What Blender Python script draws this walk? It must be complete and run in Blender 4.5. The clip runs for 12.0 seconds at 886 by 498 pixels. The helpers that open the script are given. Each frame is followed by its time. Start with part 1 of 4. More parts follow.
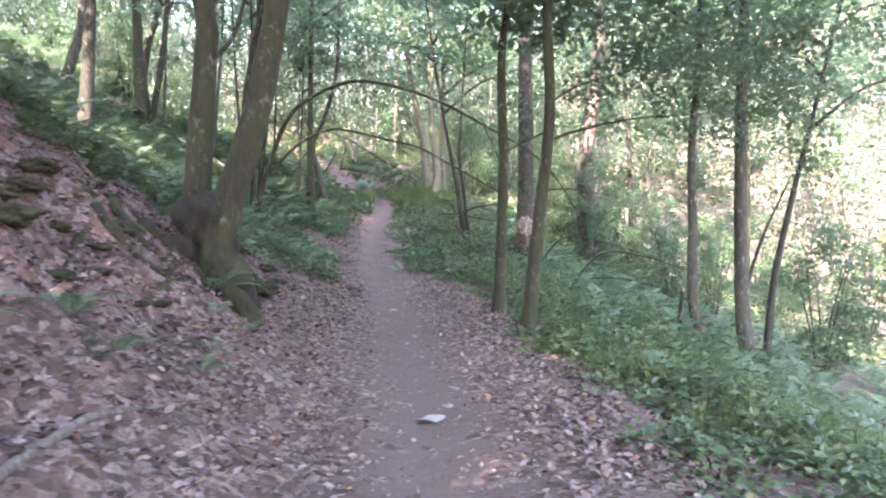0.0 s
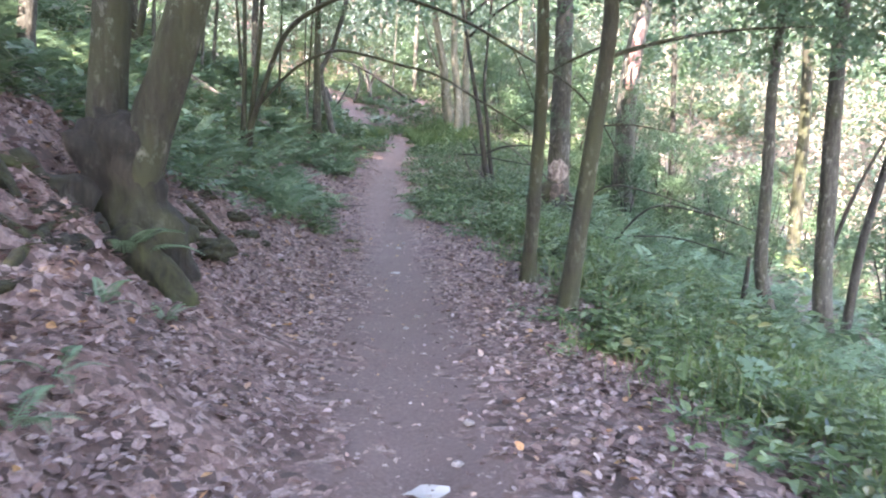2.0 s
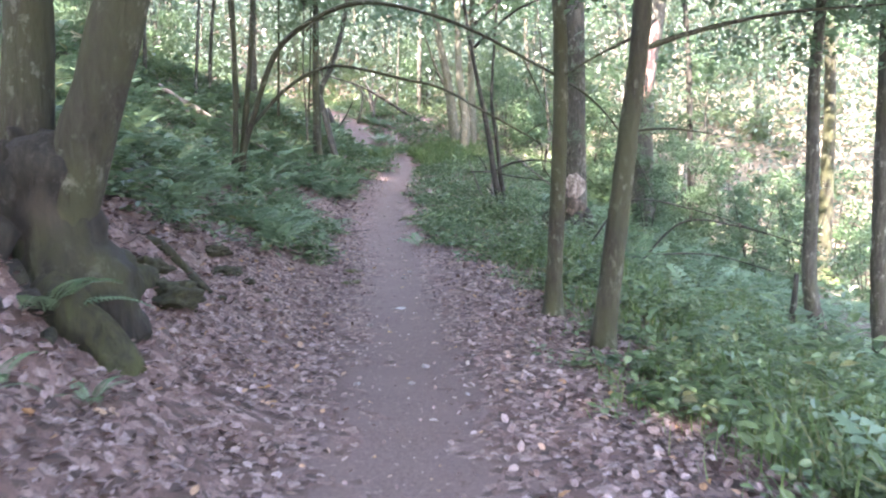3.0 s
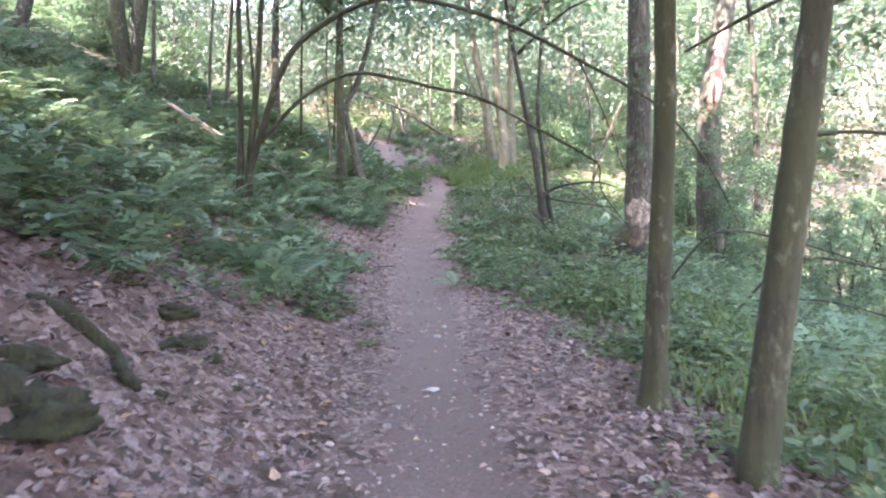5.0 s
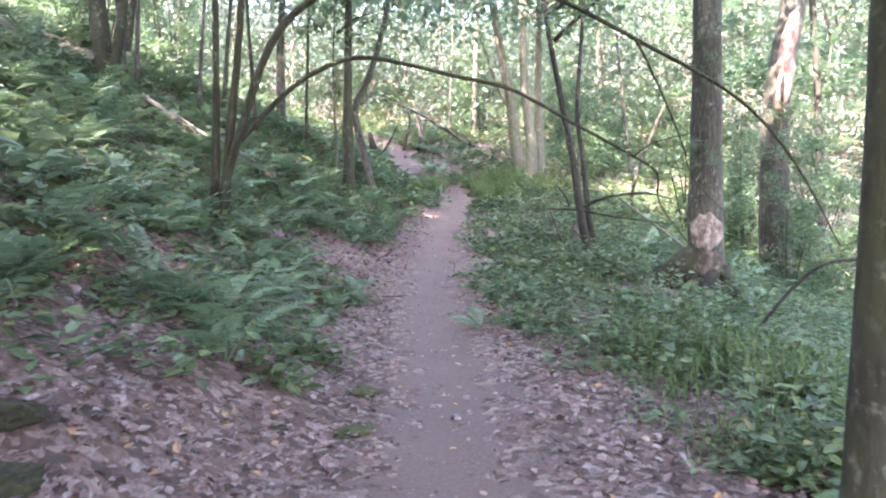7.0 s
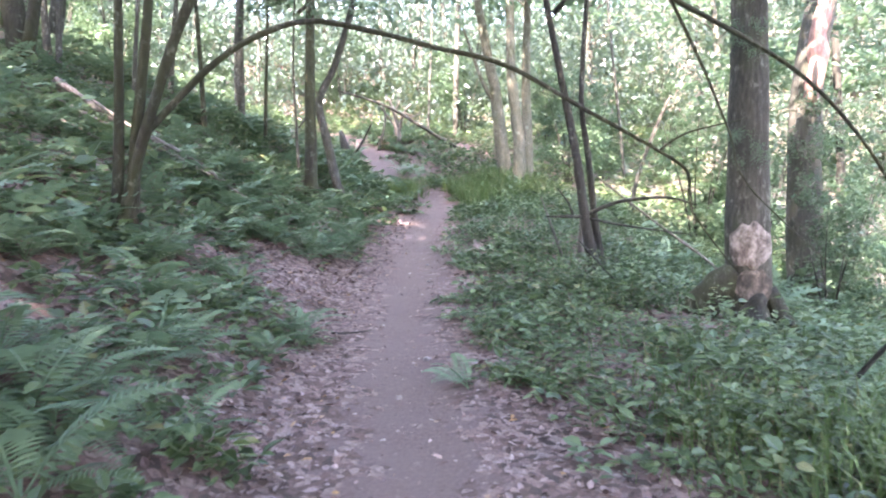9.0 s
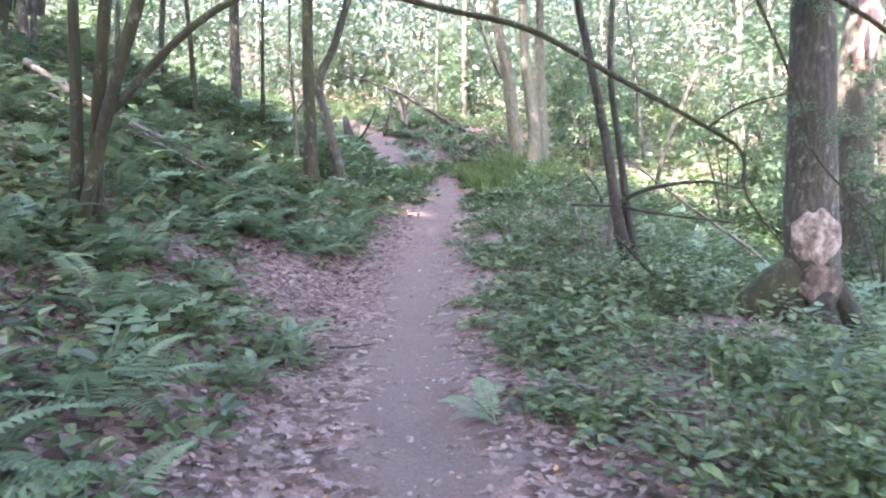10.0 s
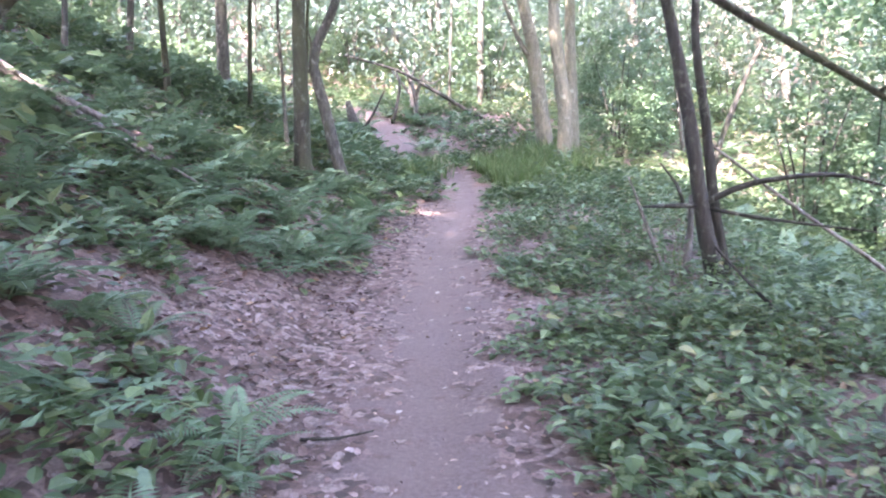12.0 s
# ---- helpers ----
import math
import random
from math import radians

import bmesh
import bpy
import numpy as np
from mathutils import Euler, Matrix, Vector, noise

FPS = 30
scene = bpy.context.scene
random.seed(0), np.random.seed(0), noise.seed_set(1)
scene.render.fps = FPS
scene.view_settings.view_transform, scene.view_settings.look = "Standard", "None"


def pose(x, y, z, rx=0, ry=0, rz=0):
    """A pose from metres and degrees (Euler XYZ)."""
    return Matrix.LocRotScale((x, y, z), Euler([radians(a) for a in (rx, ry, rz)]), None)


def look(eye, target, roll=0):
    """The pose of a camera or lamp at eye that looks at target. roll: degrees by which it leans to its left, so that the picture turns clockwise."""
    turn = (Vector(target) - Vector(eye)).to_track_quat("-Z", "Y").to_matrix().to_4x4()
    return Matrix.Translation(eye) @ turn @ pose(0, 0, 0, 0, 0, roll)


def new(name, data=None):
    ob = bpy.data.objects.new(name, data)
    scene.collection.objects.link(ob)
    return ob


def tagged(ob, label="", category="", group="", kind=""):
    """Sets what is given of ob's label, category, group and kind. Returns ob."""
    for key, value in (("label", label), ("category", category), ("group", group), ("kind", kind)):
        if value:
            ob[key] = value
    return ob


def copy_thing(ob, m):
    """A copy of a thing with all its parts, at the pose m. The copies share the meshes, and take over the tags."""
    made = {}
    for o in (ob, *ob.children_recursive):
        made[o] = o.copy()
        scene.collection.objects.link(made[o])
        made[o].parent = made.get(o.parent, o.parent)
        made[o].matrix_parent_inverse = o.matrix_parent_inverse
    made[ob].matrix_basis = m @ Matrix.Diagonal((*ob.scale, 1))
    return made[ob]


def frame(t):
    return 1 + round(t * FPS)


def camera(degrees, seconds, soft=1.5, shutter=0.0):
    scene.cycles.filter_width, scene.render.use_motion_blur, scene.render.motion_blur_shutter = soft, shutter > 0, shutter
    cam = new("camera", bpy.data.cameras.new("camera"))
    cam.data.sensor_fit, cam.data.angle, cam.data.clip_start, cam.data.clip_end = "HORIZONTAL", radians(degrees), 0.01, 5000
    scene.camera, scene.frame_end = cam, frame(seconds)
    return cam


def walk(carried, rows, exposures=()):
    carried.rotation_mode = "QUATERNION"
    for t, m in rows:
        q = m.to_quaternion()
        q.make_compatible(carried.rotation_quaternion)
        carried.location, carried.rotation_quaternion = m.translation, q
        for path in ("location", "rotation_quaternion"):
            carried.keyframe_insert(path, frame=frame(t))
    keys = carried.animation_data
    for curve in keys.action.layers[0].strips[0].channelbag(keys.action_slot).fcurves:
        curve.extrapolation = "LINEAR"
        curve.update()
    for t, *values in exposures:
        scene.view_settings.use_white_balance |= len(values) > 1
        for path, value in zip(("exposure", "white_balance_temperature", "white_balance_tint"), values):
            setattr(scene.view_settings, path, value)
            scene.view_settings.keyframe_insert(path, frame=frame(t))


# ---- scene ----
cam = camera(64.7, 12.0, soft=2.1, shutter=0.4)
METRES, EYE, TILT, LEAN, TURN = 13.3, 1.5, -2.0, 0.0, 0.0
ROWS = [
    (0.0, 0.0, 0.0, 0.0, 0.0, 0.0, -0.0),
    (0.5, 0.0056, 0.0428, -0.0, -0.61, -0.63, -2.37),
    (1.0, 0.003, 0.0881, 0.0014, 0.27, -1.67, -1.69),
    (1.5, -0.0023, 0.1303, 0.0059, 0.25, -3.58, -0.6),
    (2.0, 0.0026, 0.1689, 0.0082, 1.66, -4.88, -1.75),
    (2.5, 0.0007, 0.2123, 0.0084, 2.77, -5.44, -0.89),
    (3.0, 0.001, 0.2503, 0.0109, 2.41, -3.35, 0.28),
    (5.0, -0.0154, 0.4129, 0.0227, 5.08, -1.54, 0.34),
    (5.5, -0.0214, 0.4569, 0.0279, 4.95, -1.25, 0.82),
    (6.0, -0.0215, 0.5006, 0.0276, 6.1, -2.05, -0.3),
    (6.5, -0.027, 0.5446, 0.0312, 6.77, -1.43, -0.6),
    (7.0, -0.0326, 0.5809, 0.0347, 6.62, -0.76, -0.15),
    (9.0, -0.0471, 0.7416, 0.0454, 5.01, -0.41, -0.05),
    (9.5, -0.0539, 0.7814, 0.0512, 4.67, -0.64, 0.71),
    (10.0, -0.0591, 0.8211, 0.0521, 5.68, -1.49, 0.77),
    (10.5, -0.0693, 0.8646, 0.0543, 6.18, -1.38, 0.95),
    (11.0, -0.0788, 0.9002, 0.0603, 5.56, -1.54, 0.41),
    (11.5, -0.0792, 0.9449, 0.063, 6.08, -1.65, 1.16),
    (12.0, -0.0878, 0.9885, 0.0641, 6.4, -2.06, 0.68),
]
EXPOSURES = [(0.0, 4.8, 7450, 30), (2.5, 4.9, 7250, 28), (5.0, 5.02, 7450, 30), (9.0, 5.12, 7250, 32), (12.0, 5.25, 6900, 38)]
walk(cam, [(t, pose(0, 0, EYE, TILT, LEAN, TURN) @ pose(METRES * x, METRES * y, METRES * z, 90 + pitch, roll, yaw)) for t, x, y, z, yaw, pitch, roll in ROWS], EXPOSURES)

# ---- light ----
world = bpy.data.worlds.new("sky")
scene.world = world
world.use_nodes = True
sky = world.node_tree.nodes.new("ShaderNodeTexSky")
sky.sky_type, sky.sun_disc = "NISHITA", False
SUN_UP, SUN_ROUND = 42.0, 200.0  # degrees above the horizon, and clockwise from +y
sky.sun_elevation, sky.sun_rotation = radians(SUN_UP), radians(SUN_ROUND)
back = world.node_tree.nodes["Background"]
world.node_tree.links.new(sky.outputs[0], back.inputs[0])
back.inputs[1].default_value = 0.15
sun_data = bpy.data.lights.new("sun", "SUN")
sun_data.energy, sun_data.angle, sun_data.color = 2.5, radians(0.6), (1.0, 0.97, 0.92)
sun = new("sun", sun_data)
TO_SUN = Vector((math.cos(radians(SUN_UP)) * math.sin(radians(SUN_ROUND)), math.cos(radians(SUN_UP)) * math.cos(radians(SUN_ROUND)), math.sin(radians(SUN_UP))))
sun.matrix_world = look(TO_SUN * 60, (0, 0, 0))

# ---- the lie of the land ----
PATH_Y = (-8, 0, 5.4, 8.5, 11.4, 13.3, 16.4, 19.3, 23, 26.6, 28.3, 30, 32, 34, 36, 38, 60)
PATH_X = (0.1, 0.0, -0.1, -0.5, -0.83, -1.04, -1.6, -1.94, -2.2, -2.1, -2.6, -3.5, -4.6, -5.6, -6.6, -8.4, -24)
PATH_Z = (-0.15, 0.0, 0.02, 0.1, 0.21, 0.32, 0.57, 0.9, 1.48, 2.05, 2.38, 2.85, 3.5, 4.3, 4.95, 5.05, 8)
BANK_Y = (-8, 0, 4, 7.5, 10, 13.5, 16, 20, 26, 32, 45)
BANK_S = (0.55, 0.65, 0.72, 0.84, 0.66, 0.58, 0.54, 0.56, 0.5, 0.4, 0.36)


def path_x(y):
    return np.interp(y, PATH_Y, PATH_X)


def ground(x, y):
    """Height of the ground: a path along a slope, with a bank above it and a fall below."""
    px, pz = path_x(y), np.interp(y, PATH_Y, PATH_Z)
    up = np.maximum(px - 0.6 - x, 0)
    down = np.maximum(x - px - np.interp(y, (9, 17, 30), (1.3, 2.6, 2.6)), 0)
    rise = np.interp(y, BANK_Y, BANK_S) * (np.sqrt(up * up + 0.25) - 0.5)
    rise = np.where(rise > 8, 8 + (rise - 8) * 0.4, rise)
    fall = np.interp(y, (14, 19, 26, 29, 38), (0.4, 0.36, 0.4, 0.36, 0.06)) * (np.sqrt(down * down + 1.2) - 1.0954)
    fall = np.where(fall > 4.5, 4.5 + (fall - 4.5) * 0.3, fall)
    far = np.maximum(x - px - 22, 0)
    ragged = np.clip((px - 1.25 - x) / 0.6, 0, 1) * np.clip((11.5 - y) / 1.5, 0, 1)
    rough = ragged * (0.11 * np.abs(np.sin(2.3 * x + 3.1 * y + 1.2 * np.sin(1.9 * x - 1.4 * y))) - 0.09 * np.abs(np.sin(4.7 * x - 2.2 * y + 1.5 * np.sin(2.6 * y))) + 0.05 * np.sin(7.1 * y + 3.3 * x) * np.sin(6.3 * x - 1.7 * y))
    beyond = np.maximum(y - 36, 0)
    hill = 24 * (1 - np.exp(-0.5 * beyond * beyond / (beyond + 6) / 24))
    bumps = 0.035 * np.sin(2.1 * x + 1.3 * y) * np.sin(1.7 * y - 0.9 * x) * np.minimum((up + down) * 1.5 + 0.15, 2)
    return pz + rise - fall + 0.45 * far * far / (far + 12) + hill + bumps + rough


# ---- materials ----
def nodes(name):
    m = bpy.data.materials.new(name)
    m.use_nodes = True
    t = m.node_tree
    return m, t, t.nodes["Principled BSDF"]


def add(t, kind, **sets):
    n = t.nodes.new("ShaderNode" + kind)
    for k, v in sets.items():
        n.inputs[k.replace("_", " ")].default_value = v
    return n


def ramp(t, source, stops):
    r = t.nodes.new("ShaderNodeValToRGB")
    while len(r.color_ramp.elements) < len(stops):
        r.color_ramp.elements.new(0.5)
    for e, (p, c) in zip(r.color_ramp.elements, stops):
        e.position, e.color = p, (*c, 1)
    t.links.new(source, r.inputs[0])
    return r.outputs[0]


def mix(t, fac, a, b):
    n = t.nodes.new("ShaderNodeMix")
    n.data_type = "RGBA"
    for s, v in ((n.inputs[0], fac), (n.inputs[6], a), (n.inputs[7], b)):
        if isinstance(v, (int, float)):
            s.default_value = v
        elif isinstance(v, tuple):
            s.default_value = (*v, 1)
        else:
            t.links.new(v, s)
    return n.outputs[2]


def bump(t, p, height, strength, distance):
    b = add(t, "Bump", Strength=strength, Distance=distance)
    t.links.new(height, b.inputs["Height"])
    t.links.new(b.outputs[0], p.inputs["Normal"])


def coords(t, scale=(1, 1, 1)):
    c, m = t.nodes.new("ShaderNodeTexCoord"), t.nodes.new("ShaderNodeMapping")
    m.inputs["Scale"].default_value = scale
    t.links.new(c.outputs["Object"], m.inputs[0])
    return m.outputs[0]


def tex(t, kind, co, **sets):
    n = add(t, "Tex" + kind, **sets)
    t.links.new(co, n.inputs["Vector"])
    return n


def leaf_material(name, stops, gloss=0.45, through_light=0.4):
    """Leaves: each leaf its own tone, a blotchy blade, and light that passes through."""
    m, t, p = nodes(name)
    geo = t.nodes.new("ShaderNodeNewGeometry")
    col = ramp(t, geo.outputs["Random Per Island"], stops)
    blot = tex(t, "Noise", coords(t), Scale=55.0, Detail=3.0)
    col = mix(t, ramp(t, blot.outputs[0], [(0.35, (0, 0, 0)), (0.75, (0.5, 0.5, 0.5))]), col, stops[0][1])
    t.links.new(col, p.inputs["Base Color"])
    p.inputs["Roughness"].default_value = gloss
    if through_light:
        tr = add(t, "BsdfTranslucent")
        t.links.new(mix(t, 0.35, col, (0.17, 0.26, 0.16)), tr.inputs["Color"])
        ms = add(t, "MixShader", Fac=through_light)
        out = t.nodes["Material Output"]
        t.links.new(p.outputs[0], ms.inputs[1])
        t.links.new(tr.outputs[0], ms.inputs[2])
        t.links.new(ms.outputs[0], out.inputs[0])
    return m


def bark_material(name, dark, mid, pale, moss, moss_amount, lichen=0.0):
    m, t, p = nodes(name)
    streak = tex(t, "Noise", coords(t, (7, 7, 1.6)), Scale=4.0, Detail=7.0, Roughness=0.65)
    col = ramp(t, streak.outputs[0], [(0.3, dark), (0.52, mid), (0.75, pale)])
    patch = tex(t, "Noise", coords(t, (1, 1, 0.5)), Scale=3.2, Detail=4.0, Roughness=0.6)
    col = mix(t, ramp(t, patch.outputs[0], [(0.62 - moss_amount, (0, 0, 0)), (0.78 - moss_amount, (0.85, 0.85, 0.85))]), col, moss)
    spots = tex(t, "Noise", coords(t, (1, 1, 0.6)), Scale=16.0, Detail=5.0, Roughness=0.7)
    fleck = tex(t, "Noise", coords(t), Scale=4.0, Detail=2.0)
    lich = add(t, "Math")
    lich.operation = "MULTIPLY"
    t.links.new(ramp(t, spots.outputs[0], [(0.53, (0, 0, 0)), (0.64, (lichen, lichen, lichen))]), lich.inputs[0])
    t.links.new(ramp(t, fleck.outputs[0], [(0.45, (0, 0, 0)), (0.6, (0.8, 0.8, 0.8))]), lich.inputs[1])
    col = mix(t, lich.outputs[0], col, (0.31, 0.33, 0.27))
    t.links.new(col, p.inputs["Base Color"])
    p.inputs["Roughness"].default_value = 0.9
    bump(t, p, streak.outputs[0], 0.9, 0.03)
    return m


def mottled_material(name, dark, mid, pale):
    m, t, p = nodes(name)
    blot = tex(t, "Noise", coords(t, (1, 1, 0.7)), Scale=11.0, Detail=7.0, Roughness=0.68)
    t.links.new(ramp(t, blot.outputs[0], [(0.38, dark), (0.5, mid), (0.64, pale)]), p.inputs["Base Color"])
    p.inputs["Roughness"].default_value = 0.85
    bump(t, p, blot.outputs[0], 0.7, 0.02)
    return m


def ground_material():
    m, t, p = nodes("woodland_floor")
    co = coords(t)
    grain = tex(t, "Noise", co, Scale=38.0, Detail=6.0, Roughness=0.7)
    cells = tex(t, "Voronoi", co, Scale=17.0)
    patch = tex(t, "Noise", co, Scale=1.6, Detail=4.0)
    soil = ramp(t, grain.outputs[0], [(0.3, (0.07, 0.048, 0.043)), (0.55, (0.125, 0.089, 0.077)), (0.8, (0.19, 0.142, 0.124))])
    soil = mix(t, ramp(t, patch.outputs[0], [(0.35, (0, 0, 0)), (0.7, (0.6, 0.6, 0.6))]), soil, (0.135, 0.097, 0.084))
    sep = t.nodes.new("ShaderNodeSeparateColor")
    t.links.new(cells.outputs["Color"], sep.inputs[0])
    litter = ramp(t, sep.outputs[0], [(0.0, (0.05, 0.035, 0.028)), (0.4, (0.13, 0.08, 0.065)), (0.75, (0.22, 0.15, 0.13)), (1.0, (0.3, 0.23, 0.21))])
    litter = mix(t, ramp(t, grain.outputs[0], [(0.35, (0.7, 0.7, 0.7)), (0.6, (0, 0, 0))]), litter, (0.04, 0.028, 0.024))
    mask = t.nodes.new("ShaderNodeAttribute")
    mask.attribute_name = "trodden"
    edge = add(t, "Math")
    edge.operation = "ADD"
    t.links.new(mask.outputs["Fac"], edge.inputs[0])
    wob = tex(t, "Noise", co, Scale=5.0, Detail=5.0)
    half = add(t, "Math")
    half.operation = "MULTIPLY_ADD"
    half.inputs[1].default_value, half.inputs[2].default_value = 2.4, -1.2
    t.links.new(wob.outputs[0], half.inputs[0])
    t.links.new(half.outputs[0], edge.inputs[1])
    planted = t.nodes.new("ShaderNodeAttribute")
    planted.attribute_name = "planted"
    cover = add(t, "Math")
    cover.operation = "MULTIPLY"
    t.links.new(planted.outputs["Fac"], cover.inputs[0])
    t.links.new(ramp(t, wob.outputs[0], [(0.3, (0.35, 0.35, 0.35)), (0.6, (1, 1, 1))]), cover.inputs[1])
    herbs = ramp(t, sep.outputs[1], [(0.0, (0.03, 0.05, 0.025)), (0.6, (0.06, 0.095, 0.05)), (1.0, (0.1, 0.14, 0.08))])
    litter = mix(t, cover.outputs[0], litter, herbs)
    col = mix(t, ramp(t, edge.outputs[0], [(0.4, (0, 0, 0)), (0.6, (1, 1, 1))]), litter, soil)
    t.links.new(col, p.inputs["Base Color"])
    p.inputs["Roughness"].default_value = 0.95
    bump(t, p, grain.outputs[0], 0.6, 0.02)
    return m


MOSSY = bark_material("mossy_bark", (0.008, 0.0075, 0.0046), (0.024, 0.0238, 0.0125), (0.05, 0.049, 0.031), (0.033, 0.038, 0.0135), 0.23, 0.38)
GREY = bark_material("grey_bark", (0.018, 0.0172, 0.0125), (0.052, 0.051, 0.038), (0.11, 0.108, 0.088), (0.046, 0.054, 0.022), 0.06, 0.7)
DARK = bark_material("dark_bark", (0.009, 0.0085, 0.0065), (0.026, 0.0245, 0.018), (0.056, 0.053, 0.043), (0.034, 0.039, 0.015), 0.0, 0.4)
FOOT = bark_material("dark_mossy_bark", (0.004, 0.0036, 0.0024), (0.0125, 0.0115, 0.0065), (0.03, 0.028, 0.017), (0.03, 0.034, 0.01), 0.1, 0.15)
DEAD = bark_material("dead_wood", (0.05, 0.043, 0.037), (0.14, 0.125, 0.108), (0.28, 0.26, 0.235), (0.07, 0.075, 0.035), -0.12)
RAW = bark_material("bare_wood", (0.15, 0.08, 0.06), (0.3, 0.175, 0.14), (0.45, 0.31, 0.26), (0.2, 0.12, 0.09), -0.2)
# pale mottling that stands in for sunlight on the stout trunk
SUN_FLECK = mottled_material("painted_sun_fleck", (0.055, 0.042, 0.032), (0.2, 0.165, 0.14), (0.4, 0.345, 0.31))
BROWN_BARK = mottled_material("brown_bark", (0.025, 0.02, 0.014), (0.07, 0.055, 0.042), (0.2, 0.16, 0.13))
BLACK = bark_material("hollow", (0.008, 0.007, 0.006), (0.015, 0.012, 0.01), (0.03, 0.025, 0.02), (0.01, 0.01, 0.008), -0.2)
# lighter bark that paints sunlight onto the trees at the bend
SUNLIT_BARK = bark_material("sunlit_bark", (0.042, 0.041, 0.027), (0.1, 0.099, 0.068), (0.18, 0.175, 0.13), (0.075, 0.085, 0.038), 0.06, 0.6)
GREEN_MOSS = bark_material("green_moss", (0.03, 0.036, 0.01), (0.055, 0.066, 0.018), (0.09, 0.1, 0.035), (0.06, 0.07, 0.02), 0.05)
STONE = bark_material("pebble_stone", (0.14, 0.125, 0.118), (0.22, 0.2, 0.19), (0.34, 0.32, 0.3), (0.3, 0.28, 0.26), -0.1)
FLOOR = ground_material()
CANOPY = leaf_material("canopy_leaves", [(0, (0.055, 0.105, 0.05)), (0.5, (0.085, 0.15, 0.08)), (1, (0.125, 0.19, 0.11))], 0.38, 0.5)
UNDER = leaf_material("undergrowth_leaves", [(0, (0.03, 0.06, 0.024)), (0.35, (0.072, 0.125, 0.05)), (0.7, (0.118, 0.185, 0.075)), (0.95, (0.175, 0.245, 0.11)), (1, (0.26, 0.22, 0.09))], 0.33, 0.32)
PALER = leaf_material("pale_plant_leaves", [(0, (0.07, 0.13, 0.06)), (1, (0.13, 0.2, 0.1))], 0.35, 0.35)
FERN = leaf_material("fern_fronds", [(0, (0.085, 0.155, 0.085)), (1, (0.15, 0.235, 0.135))], 0.5, 0.3)
GRASS = leaf_material("grass_blades", [(0, (0.055, 0.11, 0.025)), (0.7, (0.11, 0.175, 0.045)), (1, (0.2, 0.19, 0.09))], 0.5, 0.35)
LITTER = leaf_material("dead_leaves", [(0, (0.05, 0.03, 0.025)), (0.3, (0.13, 0.085, 0.073)), (0.65, (0.225, 0.162, 0.148)), (0.95, (0.33, 0.265, 0.247)), (1, (0.38, 0.21, 0.08))], 0.75, 0.0)
# leaf greens shifted bluer and paler to imitate haze over the distance
HAZED_FAR = leaf_material("hazed_far_leaves", [(0, (0.05, 0.082, 0.06)), (0.5, (0.08, 0.125, 0.098)), (1, (0.135, 0.18, 0.15))], 0.33, 0.45)
PALE = leaf_material("pale_leaf", [(0, (0.27, 0.265, 0.25)), (1, (0.32, 0.315, 0.3))], 0.6, 0.0)

# ---- building helpers ----
rng = np.random.default_rng(7)


class Shape:
    """Vertices and faces gathered into one mesh."""

    def __init__(self):
        self.v, self.f = [], []

    def tube(self, pts, radii, sides=8, rough=0.06, cap=True, most=14):
        """A tapered, slightly uneven limb along a smooth line through pts."""
        pts = [Vector(p) for p in pts]
        line, rad = [], []
        for i in range(len(pts) - 1):
            a, b, c, d = pts[max(i - 1, 0)], pts[i], pts[i + 1], pts[min(i + 2, len(pts) - 1)]
            n = max(2, int((c - b).length / (0.045 if sides >= 20 else max(0.12, 1.6 * radii[i]))))
            n = min(n, most)
            for k in range(n):
                u = k / n
                line.append(0.5 * (2 * b + (c - a) * u + (2 * a - 5 * b + 4 * c - d) * u * u + (3 * b - a - 3 * c + d) * u ** 3))
                rad.append(radii[i] * (1 - u) + radii[i + 1] * u)
        line.append(pts[-1])
        rad.append(radii[-1])
        base, side = len(self.v), Vector((1, 0.2, 0.1)).normalized()
        for i, (p, r) in enumerate(zip(line, rad)):
            along = (line[min(i + 1, len(line) - 1)] - line[max(i - 1, 0)]).normalized()
            if abs(along.dot(side)) > 0.97:
                side = Vector((0, 1, 0.2)).normalized()
            s = (side - along * side.dot(along)).normalized()
            side = s
            w = along.cross(s)
            for k in range(sides):
                a = 2 * math.pi * k / sides
                out = s * math.cos(a) + w * math.sin(a)
                rr = r * (1 + rough * 2.2 * noise.noise((p + out * r) * (0.9 / max(r, 0.05)) * 0.5))
                if sides >= 20:
                    at = p + out * r
                    rr *= 1 + 0.2 * noise.noise(at * 6.5) + 0.1 * noise.noise(at * 15)
                self.v.append(tuple(p + out * rr))
        for i in range(len(line) - 1):
            for k in range(sides):
                a, b = base + i * sides + k, base + i * sides + (k + 1) % sides
                self.f.append((a, b, b + sides, a + sides))
        if cap:
            self.f.append(tuple(base + k for k in reversed(range(sides))))
            self.f.append(tuple(base + (len(line) - 1) * sides + k for k in range(sides)))
        return line

    def mesh(self, name):
        me = bpy.data.meshes.new(name)
        me.from_pydata(self.v, [], self.f)
        me.polygons.foreach_set("use_smooth", [True] * len(me.polygons))
        me.update()
        return me


def part(name, shape, material, parent, label=""):
    me = shape.mesh(name) if isinstance(shape, Shape) else shape
    if not me.materials:
        me.materials.append(material)
    ob = new(name, me)
    ob.parent = parent
    return tagged(ob, label)


